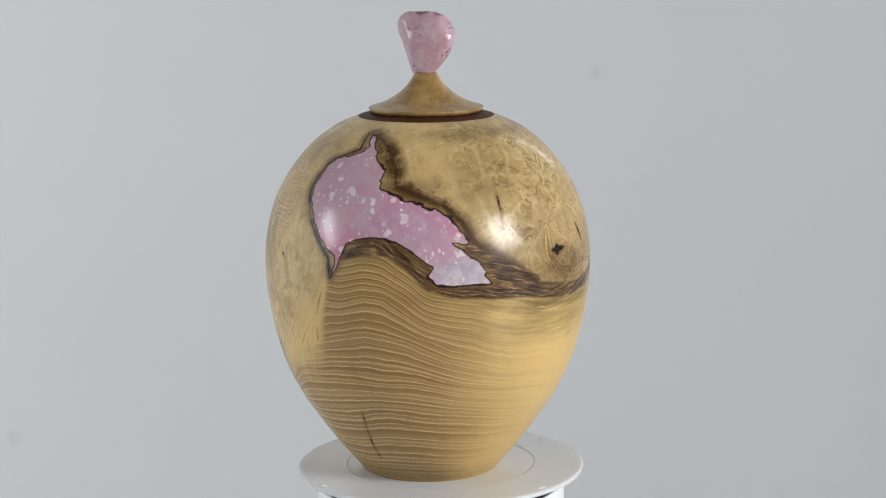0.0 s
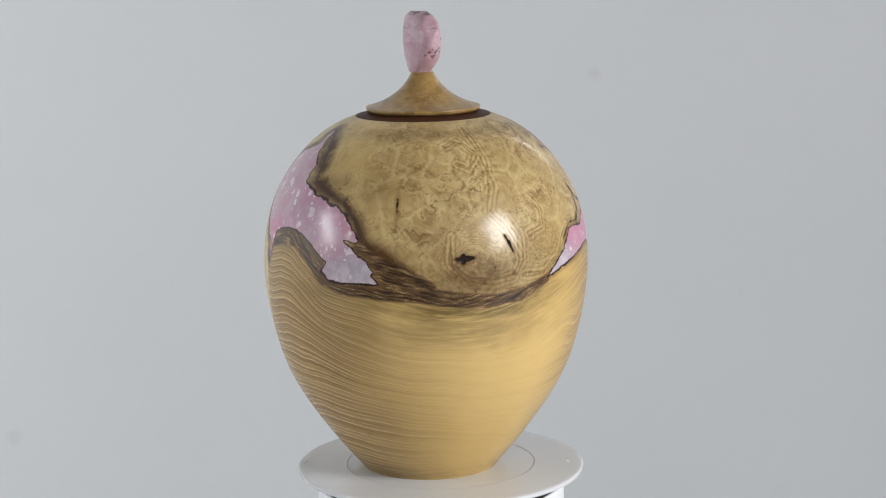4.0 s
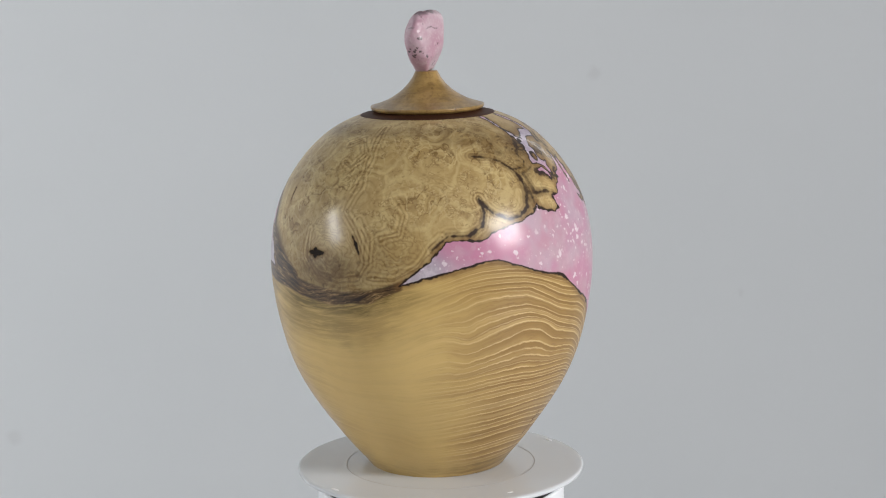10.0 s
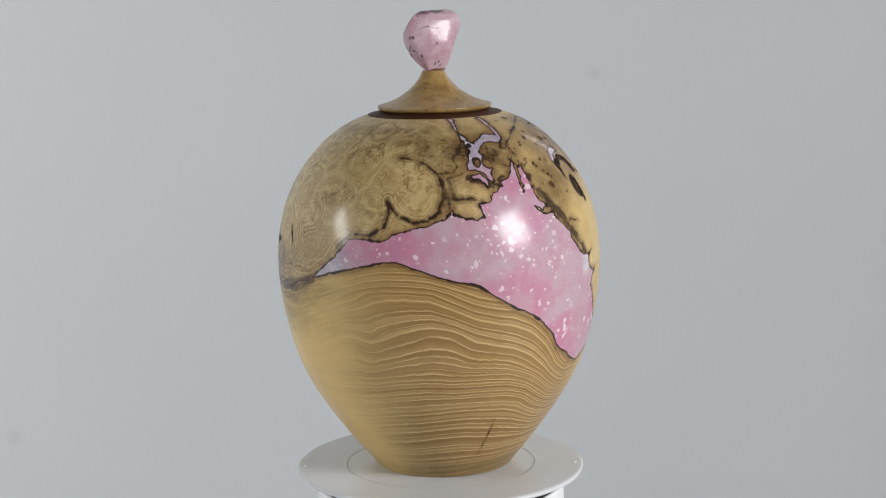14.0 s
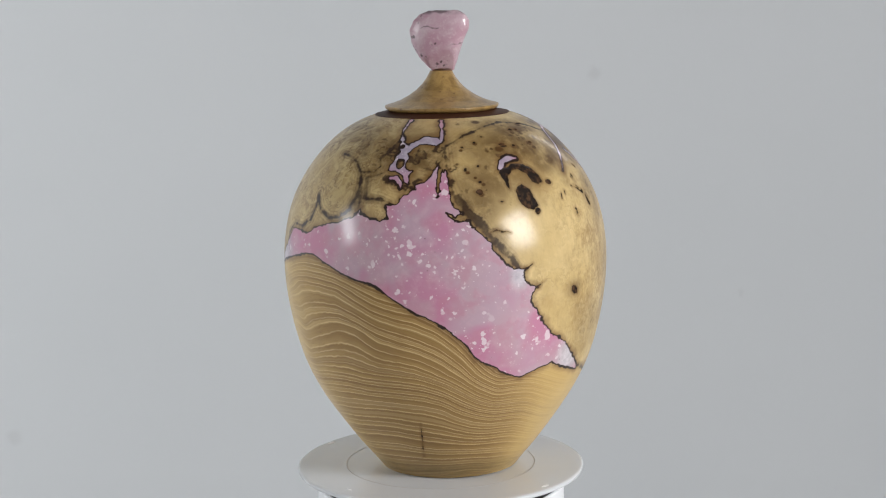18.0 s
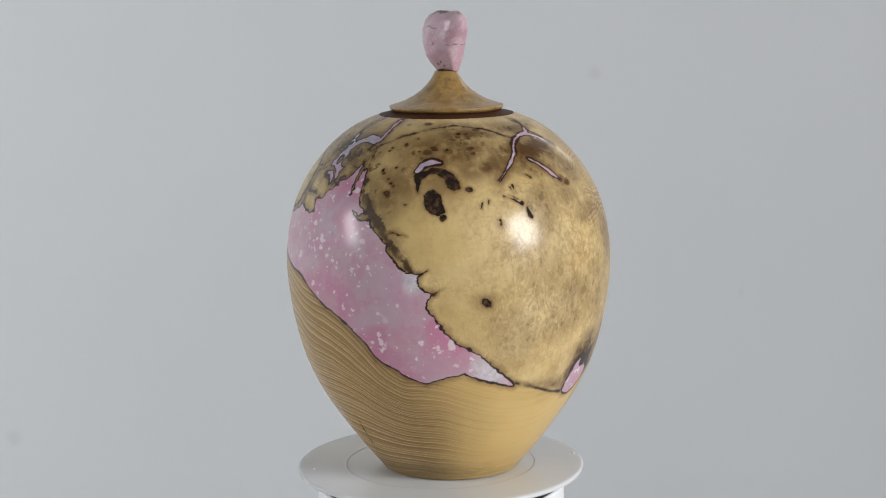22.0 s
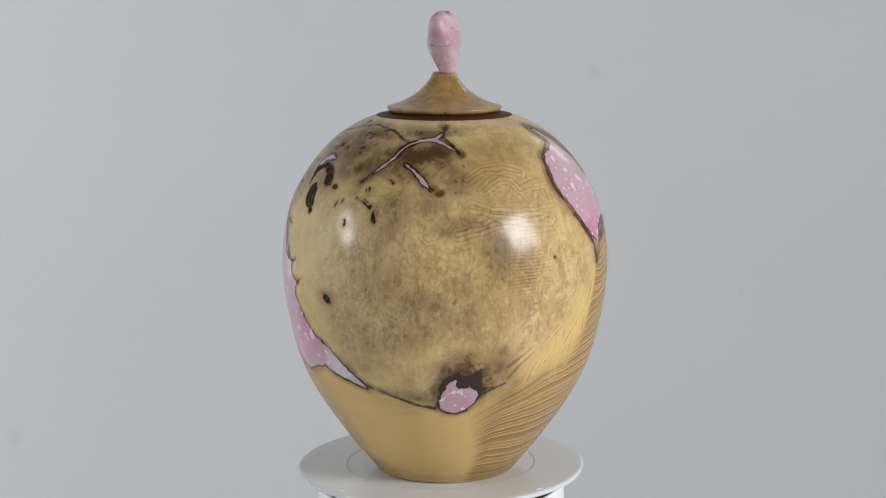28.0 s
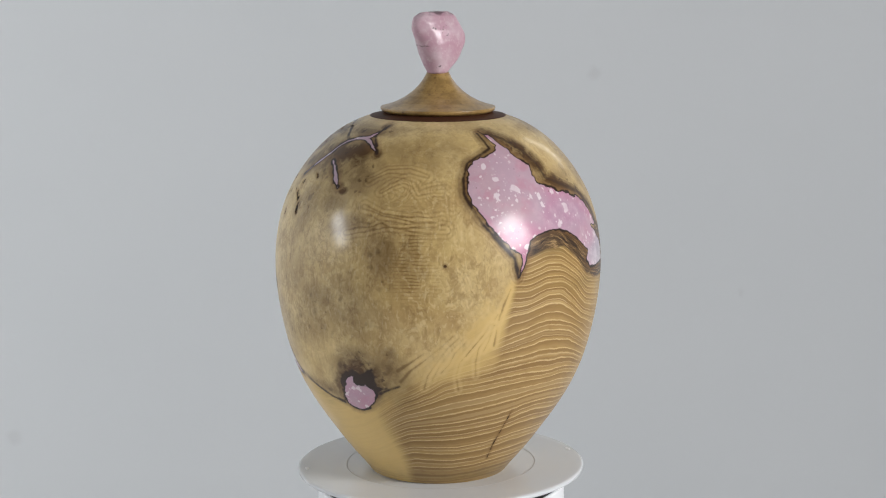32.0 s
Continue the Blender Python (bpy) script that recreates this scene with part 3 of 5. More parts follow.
ROW_Z, ROW_R = np.interp(ROW_L, _len, _fz), np.interp(ROW_L, _len, _fr)
COL_A = -180 + 360 * np.arange(ROUND) / ROUND


def along(z_mm):
    """Length along the profile at a height in mm."""
    return np.interp(np.asarray(z_mm) / 1000, _fz, _len)


def turned(a, about):
    return (a - about + 180) % 360 - 180


def reach(points, margin, closed=False):
    """The part of the surface grid round the points: angles relative to their middle, row lengths and radii there."""
    pts = np.asarray(points, float)
    mid = pts[0, 0]
    rel = turned(pts[:, 0], mid)
    centre = mid + (rel.min() + rel.max()) / 2
    rel = turned(pts[:, 0], centre)
    ln = along(pts[:, 1])
    rows = np.where((ROW_L > ln.min() - margin) & (ROW_L < ln.max() + margin))[0]
    spread = np.degrees(margin / max(ROW_R[rows].min(), 0.03))
    a = turned(COL_A, centre)
    cols = np.where((a > rel.min() - spread) & (a < rel.max() + spread))[0]
    return rel, ln, rows, cols, a[cols]


def distance(points, margin=0.03, closed=False, widths=None):
    """Distance in metres from every grid point near a line of (degrees, mm) points on the surface; negative inside a closed one.
    Farther than margin it is margin. widths: half-widths in mm along an open line, taken off."""
    rel, ln, rows, cols, a = reach(points, margin)
    out = np.full((HIGH + 1, ROUND), margin)
    if not len(rows) or not len(cols):
        return out
    x = np.radians(a)[None, :] * ROW_R[rows][:, None]
    y = np.broadcast_to(ROW_L[rows][:, None], x.shape)
    near = np.full(x.shape, 9.0)
    inside = np.zeros(x.shape, bool)
    last = len(rel) if closed else len(rel) - 1
    for i in range(last):
        j = (i + 1) % len(rel)
        ax, bx = np.radians(rel[i]) * ROW_R[rows][:, None], np.radians(rel[j]) * ROW_R[rows][:, None]
        ay, by = ln[i], ln[j]
        ex, ey = bx - ax, by - ay
        t = np.clip(((x - ax) * ex + (y - ay) * ey) / (ex * ex + ey * ey + 1e-12), 0, 1)
        d = np.hypot(x - ax - t * ex, y - ay - t * ey)
        if widths is not None:
            d = d - (widths[i] * (1 - t) + widths[j] * t) / 1000
        near = np.minimum(near, d)
        if closed:
            cross = (ay > y) != (by > y)
            inside ^= cross & (x < ex * (y - ay) / (by - ay if by != ay else 1e-9) + ax)
    if closed:
        near = np.where(inside, -near, near)
    out[np.ix_(rows, cols)] = np.minimum(near, margin)
    return out


# Outlines on the surface: degrees round the axis, mm above the base.
OUTLINE_A_FIRST = ((-125.6, 215), (-120.3, 208), (-123.4, 204.6), (-129.6, 202), (-135.3, 200.7), (-138.1, 197), (-139.3, 191.7), (-140.1, 185), (-138.1, 177), (-134.6, 168), (-131.5, 162), (-128.1, 156.5), (-125.7, 152), (-122.7, 149), (-122.5, 143), (-123.9, 136), (-121.3, 143), (-119.8, 150), (-118.6, 156), (-114.9, 159.3), (-109.7, 160.3), (-103.6, 160), (-99.6, 158), (-96.3, 154.3), (-92, 149), (-88.3, 144), (-89.9, 139.3), (-87.1, 134.7), (-82, 133.7), (-75.4, 133.7), (-68.2, 133.4), (-70.9, 138.7), (-69.2, 140.4), (-72.3, 145), (-75.6, 149), (-78.8, 153.6), (-81.5, 157.8), (-76.5, 157.8),)
OUTLINE_A_SECOND = ((-77.9, 163), (-81.1, 170), (-85.9, 175), (-92.1, 178), (-99.6, 181.8), (-104.6, 184.4), (-107.7, 187), (-108.9, 192), (-108.3, 196.4), (-112, 200.5), (-116, 206), (-121, 213),)
OUTLINE_A = OUTLINE_A_FIRST + OUTLINE_A_SECOND
LOWER_B = ((-7.7, 131), (2, 136), (12, 139.6), (21.7, 143.4), (26, 143.8), (32.6, 140), (39.9, 135.1), (47.5, 131.7), (54, 129.6), (59.6, 121.4), (67.2, 114), (76, 106), (84.4, 94), (88.3, 84.2), (94.4, 79.5), (98.7, 74.8), (103.2, 71.6), (106.5, 71.1), (109.8, 72.7), (113.2, 74.6), (117.9, 75.8), (120.3, 76.7), (123.3, 74.5), (129.6, 71.3), (139.8, 66.5))
UPPER_B_FIRST = ((139.2, 68.2), (135.6, 73.6), (130.9, 80.3), (126.1, 86.9), (122.5, 91), (118.6, 94), (116, 98), (112.3, 105), (108.9, 112.4), (107.4, 116.7), (107.8, 119.9), (108.8, 124.5), (110.2, 125.6), (106.7, 126.1), (104.6, 129.7), (104.1, 133.7), (104.9, 136.2), (101, 137), (98.2, 140.5), (96.1, 144.9), (93.9, 148.5), (92.9, 153.4), (90.1, 158.2), (87.3, 162.1), (86.3, 165.4), (81.4, 165.8), (78.7, 170.6), (81.8, 168), (83.8, 170), (80.4, 176), (80.1, 182.4), (79.1, 190), (77.4, 195), (76.4, 187), (76.3, 179.7), (75.2, 179.2), (75, 189.5), (75.4, 195.5), (73.4, 192.5), (68.8, 186.3), (65.6, 182.8), (62.1, 178.6), (59.5, 175.6), (56.4, 174.8), (57, 172), (57.9, 167.4), (54.9, 166.3), (50, 167.9), (46.6, 169.3), (46, 172))
UPPER_B_SECOND = ((43.5, 168.1), (38.5, 164.2), (32.8, 162.2), (27, 160), (22.8, 156.4), (18.4, 154), (14.6, 155.8), (8.6, 155.8), (3, 145.2),)
UPPER_B = UPPER_B_FIRST + UPPER_B_SECOND
OUTLINE_B = LOWER_B + UPPER_B
OUTLINE_LACE = ((55.8, 209.7), (57.5, 207.7), (60.8, 206.7), (63.1, 209), (67.5, 211.2), (70.7, 211.4), (76.1, 210.3), (77.3, 208.5), (74.5, 206.9), (70, 207.3), (66.5, 206.9), (63.6, 205.2), (61.4, 202.6), (62, 199.6), (61.2, 197.3), (62.2, 194.3), (65, 193.3), (63.8, 190.6), (63.7, 186.4), (62, 187.7), (60.4, 190.7), (57.3, 192.9), (54.9, 192.6), (53.4, 193.2), (54.6, 196.8), (56.3, 200.3), (57.1, 203.9))
OUTLINE_C = ((168.8, 61.6), (169.8, 67.1), (171.4, 70.7), (173, 74), (174.6, 76.1), (176.1, 75.2), (175.3, 71.8), (176.3, 70.1), (180.2, 70.3), (182.9, 68.5), (183.9, 64.9), (182.8, 59.8), (179.9, 55.9), (175.4, 53.3), (171.3, 53.7), (168.7, 56.3))
# Charred wood round the small inlay.
CHAR = ((166.6, 55.8), (167.2, 62.8), (167.2, 69.5), (169.1, 75.7), (172.3, 78.5), (175.7, 80.6), (179.1, 79.3), (182, 82.9), (184.4, 82.1), (185.7, 77.5), (186, 71.8), (189.6, 71.3), (190.6, 69.2), (186.9, 65.9), (184.5, 61.1), (180.6, 54.1), (175.1, 51.7), (170.3, 51.9))
VEINS_FIRST = (
    (((136.4, 187.8), (142.3, 194.9), (147.4, 200.8), (149.3, 204.7), (152.5, 208), (158, 210.1), (165.5, 210.9), (169.5, 213.5)), (0.1, 0.6, 0.7, 0.4, 0.4, 0.7, 1.1, 0.2)),
    (((165.6, 210.4), (170, 209.2), (174.1, 206.6), (177.1, 204.7)), (0.8, 0.8, 0.6, 0.1)),
    (((154, 197.7), (157.9, 194.6), (161.1, 191.1), (163.5, 187.8), (165.9, 184.2)), (0.2, 0.8, 1.0, 1.0, 0.3)),
    (((102.5, 193.4), (104.4, 196.7), (108.1, 198.1), (112.1, 197.9)), (0.9, 1.5, 1.7, 0.5)),
)
VEINS_SECOND = (
    (((53.1, 219.4), (53.3, 214.3), (56.2, 209.1)), (0.6, 0.6, 0.7)),
    (((77.1, 219), (77.5, 213.7), (77, 209.4)), (0.7, 0.8, 0.9)),
    (((56, 189.6), (58.5, 189.9), (60.4, 187.1), (61.1, 184.1)), (0.8, 1.4, 1.4, 0.4)),
    (((78.7, 193.4), (78.5, 188), (76.8, 182)), (0.5, 1.3, 0.8)),
)
# Upper border of the straight-grained wood, once round.
SEAM = ((-180, 55), (-170, 67), (-158, 80), (-146, 98), (-135, 118), (-125, 134), (-121, 146), (-116, 155), (-109, 158.5), (-102, 157), (-95, 148), (-89, 135), (-80, 131.5), (-60, 129), (-41, 125), (-28, 121.5), (-18, 124), (-8, 131), (5, 137), (15, 142), (25, 144), (33, 140), (40, 135), (54, 129), (60, 121), (67, 114), (76, 106), (84, 94), (94, 82), (103, 74), (116, 76), (130, 72), (140, 68), (151, 63), (167, 56.4))
# Rise of the growth rings over a level plane, in mm, at even steps once round from -180 degrees, by height in mm.
BEND_0 = (0.1, 0.3, -0.1, 0.2, 0.1, 0.2, 0.7, 0.7, 0.8, 0.7, 0.7, 0.8, 0.9, 1.0, 1.1, 0.7, 0.4, 1.3, 1.6, 1.1, 0.5, 0.1, -0.7, -3.3, -4.1, -3.4, -3.4, -3.9, -3.4, -3.4, -2.9, -1.9, -0.8, 0.2, 0.7, 1.1, 2.3, 1.8, -0.2, -0.1, 0.0, -0.0, -0.1, -0.1, -0.1, -0.1, -0.1, -0.0)
BEND_25 = (-4.3, 1.2, 4.5, 3.9, 3.4, 3.1, 3.8, 4.7, 6.6, 7.9, 8.0, 8.1, 7.5, 6.5, 5.6, 4.8, 4.3, 5.2, 4.5, 3.3, 1.7, 0.8, -1.0, -5.3, -5.2, -4.0, -2.9, -2.2, -1.3, -0.4, 0.0, -0.1, -0.9, -1.6, -2.1, -2.4, -3.3, -3.8, -4.3, -5.3, -8.2, -11.4, -13.9, -15.3, -15.6, -14.7, -12.5, -9.1)
BEND_50 = (-9.8, -1.5, 4.6, 6.8, 8.1, 9.3, 10.7, 12.0, 13.2, 15.5, 15.8, 14.8, 13.8, 12.8, 11.7, 10.2, 8.9, 7.6, 6.5, 4.5, 2.8, 2.2, 1.4, 0.1, 1.4, 2.4, 3.4, 4.7, 5.5, 6.3, 6.9, 6.6, 6.2, 6.2, 3.8, -1.8, -6.4, -10.1, -10.3, -11.5, -17.1, -22.7, -26.9, -29.3, -29.5, -27.7, -23.7, -17.6)
BEND_75 = (-15.2, -5.5, 3.2, 10.7, 17.4, 20.0, 21.0, 21.8, 22.0, 21.8, 22.0, 21.8, 20.0, 17.7, 15.7, 13.7, 11.0, 10.7, 10.3, 7.7, 6.3, 6.6, 7.5, 8.5, 10.1, 10.8, 10.5, 12.0, 12.8, 13.2, 12.3, 11.6, 11.2, 9.9, 6.2, 0.0, -10.3, -19.3, -18.2, -20.9, -26.6, -32.8, -37.7, -40.4, -40.5, -37.8, -32.4, -24.6)
BEND_100 = (-20.5, -9.5, 1.2, 11.0, 19.1, 25.0, 29.9, 32.6, 34.1, 35.8, 35.1, 33.7, 29.3, 25.4, 23.0, 18.6, 15.8, 15.2, 14.9, 14.5, 15.0, 16.2, 18.0, 20.4, 23.5, 25.2, 23.4, 25.5, 27.3, 28.7, 27.9, 23.4, 20.7, 18.3, 14.5, 6.5, -7.4, -18.9, -25.0, -30.5, -36.7, -42.9, -47.7, -50.2, -49.7, -46.1, -39.7, -30.9)
BEND_125 = (-25.6, -13.5, -1.3, 10.1, 20.0, 28.5, 38.0, 44.6, 44.2, 47.1, 46.8, 40.2, 30.4, 28.2, 26.4, 24.4, 22.2, 19.0, 16.9, 17.3, 19.8, 22.0, 26.0, 28.8, 31.9, 35.4, 39.0, 40.3, 40.2, 39.2, 34.9, 30.6, 28.7, 28.0, 20.8, 10.3, -3.6, -17.4, -29.1, -38.7, -46.7, -53.1, -57.5, -59.3, -58.1, -53.7, -46.5, -36.9)
BEND_160 = (-30.7, -17.6, -4.1, 9.2, 21.7, 33.1, 42.3, 47.2, 49.4, 52.6, 50.7, 42.1, 32.9, 28.8, 27.0, 25.6, 23.3, 20.6, 19.7, 20.9, 23.6, 26.3, 28.4, 31.1, 34.2, 37.8, 41.5, 44.3, 44.2, 40.1, 36.3, 34.2, 34.9, 33.4, 26.3, 14.5, -0.1, -16.2, -32.2, -45.9, -56.3, -63.5, -67.4, -68.3, -66.2, -61.0, -53.0, -42.7)
BENDS = {0: BEND_0, 25: BEND_25, 50: BEND_50, 75: BEND_75, 100: BEND_100, 125: BEND_125, 160: BEND_160}
# Outlines of the large dark knots.
KNOT_SHAPES = (
    ((101.4, 190.7), (103.2, 193.1), (106.3, 193.3), (108, 195.1), (113.9, 194.3), (117.7, 192), (119.8, 188.3), (120.3, 183.7), (117.5, 182.3), (115.1, 184.6), (113.7, 188.9), (110.5, 192), (107.4, 191.5), (104.9, 188.9), (103.8, 182), (102.5, 184.7)),
    ((107.4, 182.4), (109.5, 183.7), (112.1, 180.3), (113.4, 174.6), (114.1, 171.4), (111.7, 169.5), (108.4, 171.1), (106.4, 176), (106.1, 180)),
    ((126.1, 122.1), (127.6, 122.4), (129, 119.7), (129.1, 117), (127.3, 117.1), (125.9, 119.4)),
    ((132.9, 165.3), (134.5, 165.3), (134.3, 161.7), (132.9, 162.6)),
)
# Knots and worm holes: degrees, mm, half-width and half-height in mm.
KNOTS_FIRST = ((123.3, 183.3, 2.2, 1.8), (113.3, 168.4, 1.7, 1.7), (143.0, 174.9, 0.9, 1.0), (-38.8, 147.8, 5.2, 1.4), (-40.0, 147.6, 1.6, 2.8), (-62.5, 177.6, 0.7, 4.6), (91.5, 181.3, 1.7, 1.3), (-149.1, 144.4, 0.7, 0.7), (99.4, 175.4, 1.2, 0.7), (92.4, 186.6, 0.7, 0.6), (87.2, 193.8, 0.7, 0.8), (107.8, 205.6, 1.6, 0.7), (115.1, 204.4, 0.8, 0.6), (127, 205.2, 1.5, 0.6), (94.1, 207.7, 0.9, 0.8), (99.3, 210.1, 0.7, 0.6), (87, 193, 0.9, 0.9),)
KNOTS_SECOND = ((87.5, 205.2, 0.7, 0.6), (121.6, 212.6, 1.0, 0.7), (125.8, 212.4, 1.0, 0.7), (135, 215, 1.6, 0.7), (108.5, 204.6, 2.2, 0.8), (92.9, 195, 0.6, 0.6),)
KNOTS = KNOTS_FIRST + KNOTS_SECOND
SLITS_FIRST = (
    (((136.3, 178.9), (140, 176.6), (143, 173.8)), (0.2, 0.5, 0.6)),
    (((139.6, 183.5), (140.7, 180.1)), (0.3, 0.2)),
    (((144.9, 171.8), (145.6, 166.7)), (0.4, 0.8)),
    (((104.9, 136.2), (106.5, 137.3), (108.1, 139)), (0.6, 0.35, 0.1)),
    (((110.2, 125.6), (111.9, 127.3), (113.3, 128)), (0.6, 0.3, 0.1)),
    (((93.4, 158.7), (95.9, 159.8), (98.4, 158.9)), (0.2, 0.4, 0.1)),
    (((-24.4, 159), (-23, 154.7), (-21.6, 149)), (0.2, 1.2, 0.2)),
    (((147.7, 189.8), (149.4, 189.2), (150.5, 187.7)), (0.2, 0.4, 0.4)),
    (((140.9, 184.4), (141.4, 180.3)), (0.4, 0.4)),
    (((138.2, 179.4), (140.2, 178.3), (142, 176.5)), (0.25, 0.4, 0.5)),
    (((144.8, 171.7), (145.3, 167.5)), (0.5, 1.0)),
    (((133.4, 166.1), (134.2, 163.3)), (1.0, 0.7)),
    (((127.1, 173.1), (127.6, 175.8)), (0.15, 0.2)),
)
SLITS_SECOND = ((((130, 175), (130.2, 177)), (0.15, 0.25)), (((97.5, 158.5), (99.5, 159), (101, 158)), (0.2, 0.4, 0.2)), (((-119, 53), (-120.4, 40), (-121.5, 29), (-121, 18)), (0.12, 0.2, 0.2, 0.08)), (((64.6, 42), (63.6, 30), (61.6, 17)), (0.1, 0.22, 0.1)),)
SLITS = SLITS_FIRST + SLITS_SECOND
# Bark and charred wood: line, half-widths in mm, strength.
BARK = (
    (((-121, 150), (-113, 156), (-102.5, 156.5), (-95, 148), (-89, 136), (-82, 131.5), (-68.6, 130), (-50.8, 127)), (2.5, 4.5, 4.5, 5, 3.5, 3.5, 4, 3), 1.0),
    (((-76, 152), (-70, 144), (-62, 138), (-52, 131)), (2.5, 5, 5.5, 3.5), 1.0),
    (((-60, 130), (-46.8, 125.5), (-36, 122.8), (-28.4, 122), (-18.9, 124), (-8, 130.5)), (4.0, 3.4, 2.8, 2.4, 2.2, 1.2), 0.95),
)
# Thin dark lines in the burl: line, half-width in mm.
RINDS_FIRST = (
    (((-121, 214), (-113.6, 211), (-106.3, 203.8), (-103, 196.5), (-102.5, 189), (-93.2, 183.3), (-82.8, 177), (-77.2, 167.5), (-74.8, 158), (-66, 147), (-52, 133)), (1.2, 1.1, 1.4, 1.5, 1.4, 1.2, 1.2, 1.3, 1.0, 0.8, 0.6)),
    (((-127, 214), (-125, 206.5), (-132, 203), (-138.3, 199.5), (-141, 192), (-141.5, 183), (-136.4, 168), (-129.4, 155), (-125.2, 147), (-124.2, 136)), (1.2, 1.0, 0.8, 0.8, 1.0, 1.2, 1.3, 1.4, 1.4, 1.0)),
    (((140.6, 68.3), (151.6, 62.8), (160, 58.5), (167, 56.4)), (0.5, 0.6, 0.6, 0.8)),
)
RINDS_SECOND = (
    (((186, 66), (190, 69), (194, 71.5)), (1.0, 0.5, 0.2)),
    (((21.9, 178.4), (23.3, 174.7), (26.5, 169.7), (31.9, 165.8), (36.9, 166.4), (41, 171.3), (43.1, 179), (43.2, 186.4), (41.2, 192), (36.5, 197), (31.9, 199.4), (23.6, 201)), (0.5, 0.9, 1.0, 1.1, 1.0, 0.9, 0.8, 0.8, 0.7, 0.5, 0.4, 0.2)),
    (((4, 152), (9.4, 159), (16.3, 158.6), (21.6, 163), (23.3, 170.8), (21.9, 178.4)), (0.6, 0.9, 1.0, 0.9, 0.8, 0.5)),
)
RINDS_THIRD = (
    (((41.2, 192.1), (47.6, 192.6), (49.7, 195.6), (48.4, 199.4), (52.9, 204.7), (54.7, 208.3)), (0.7, 0.7, 0.8, 0.7, 0.8, 0.8)),
    (((45.3, 189.5), (46.3, 183.9), (47, 178.2), (52.2, 178), (57.4, 176.4)), (0.6, 0.8, 0.8, 0.8, 0.9)),
    (((45.5, 189.5), (49.4, 190.7), (53.5, 193), (57.2, 190.9), (58.4, 185.8), (62.2, 185.6), (65.8, 184)), (0.5, 0.6, 0.6, 0.5, 0.6, 0.7, 0.7)),
    (((57.1, 200.3), (57.4, 195.9), (59.9, 195.2), (61.4, 199.4), (57.8, 200.9)), (0.4, 0.4, 0.4, 0.4, 0.4)),
)
RINDS_FOURTH = (
    (((64.2, 206.7), (66.2, 205.3), (65.2, 199.2), (68.5, 195.2), (73.6, 193.5), (77.4, 199.5), (77.8, 202.6)), (1.4, 1.6, 1.0, 1.0, 0.8, 0.7, 0.7)),
    (((45.2, 172.5), (44.9, 177.6), (43.6, 184)), (0.7, 0.6, 0.5)),
    (((79.4, 206.2), (89.1, 211.2), (102.1, 214.8), (119.9, 217), (137.6, 214.8), (151.8, 209.4)), (1.0, 0.8, 0.5, 0.4, 0.5, 0.8)),
    (((78.5, 205), (79.3, 196), (79.8, 188.8), (81.8, 180.1), (85.6, 171.4), (90.4, 164), (94.2, 155), (98.2, 147.2), (102.3, 138.6)), (0.9, 1.2, 1.5, 1.6, 2.0, 2.2, 1.9, 1.5, 0.8)),
)
RINDS_FIFTH = (
    (((170.5, 212.2), (174.7, 208.0), (178.0, 203.7)), (0.8, 1.2, 1.3)),
    (((170, 212.9), (172.3, 217.5)), (0.9, 0.4)),
)
RINDS = RINDS_FIRST + RINDS_SECOND + RINDS_THIRD + RINDS_FOURTH + RINDS_FIFTH
LINE_WIDTH = (0.6, 0.65, 1.0, 1.0) + (0.27,) * 9 + (0.60, 1.0, 0.8)
STRIPES = (0.8, 0.6, 0.0, 0.0) + (0.55,) * 8 + (0.3, 0.5, 0.3, 0.0)
# Soft brown stains, and a browner foot: degrees, mm, half-width, half-height in mm, strength.
STAINS_FIRST = ((95, 186, 24, 20, 0.5), (169, 205, 12, 8, 0.9), (150, 200, 24, 15, 0.65), (167, 201, 16, 13, 0.7), (118, 205, 40, 14, 0.6), (136, 196, 15, 11, 0.6), (175, 193, 20, 18, 0.5), (178, 78, 22, 16, 0.8), (178, 84, 12, 9, 0.7), (165, 178, 20, 14, 0.4), (-176, 140, 26, 20, 0.12), (160, 105, 24, 16, 0.3), (-176, 168, 26, 22, 0.22), (-162, 150, 9, 22, 0.3), (178, 78, 16, 12, 0.9),)
STAINS_SECOND = ((-46, 119, 38, 10, 1.0), (-36, 120, 30, 5, 1.0), (-70, 186, 18, 14, 0.2), (-90, 186, 14, 10, 0.35), (-27, 117, 36, 8, 0.95), (-13, 123, 28, 7, 0.85), (-66, 122, 26, 7, 0.6), (-40, 107, 60, 12, 0.55), (-36, 137, 44, 14, 0.52), (-48, 152, 24, 22, 0.2), (-15, 145, 22, 16, 0.2), (160, 214, 30, 6, 0.6), (112, 190, 20, 16, 0.4), (100, 200, 24, 18, 0.4), (126, 212, 18, 8, 0.65), (92, 178, 14, 18, 0.5),)
STAINS_THIRD = ((132, 195, 8, 6, 0.7), (64, 202, 28, 18, 0.6), (45, 206, 24, 12, 0.45), (28, 210, 30, 8, 0.4), (86, 172, 9, 14, 0.6), (96, 152, 9, 12, 0.5), (176, 70, 15, 14, 0.9), (178, 88, 14, 10, 0.6), (160, 62, 22, 8, 0.45), (-38.8, 148, 11, 8, 0.2), (150, 172, 12, 16, 0.4), (-36, 118, 60, 7, 0.5), (-85, 127, 36, 5, 0.35), (-110, 150, 26, 5, 0.35), (128, 121, 6, 6, 0.4),)
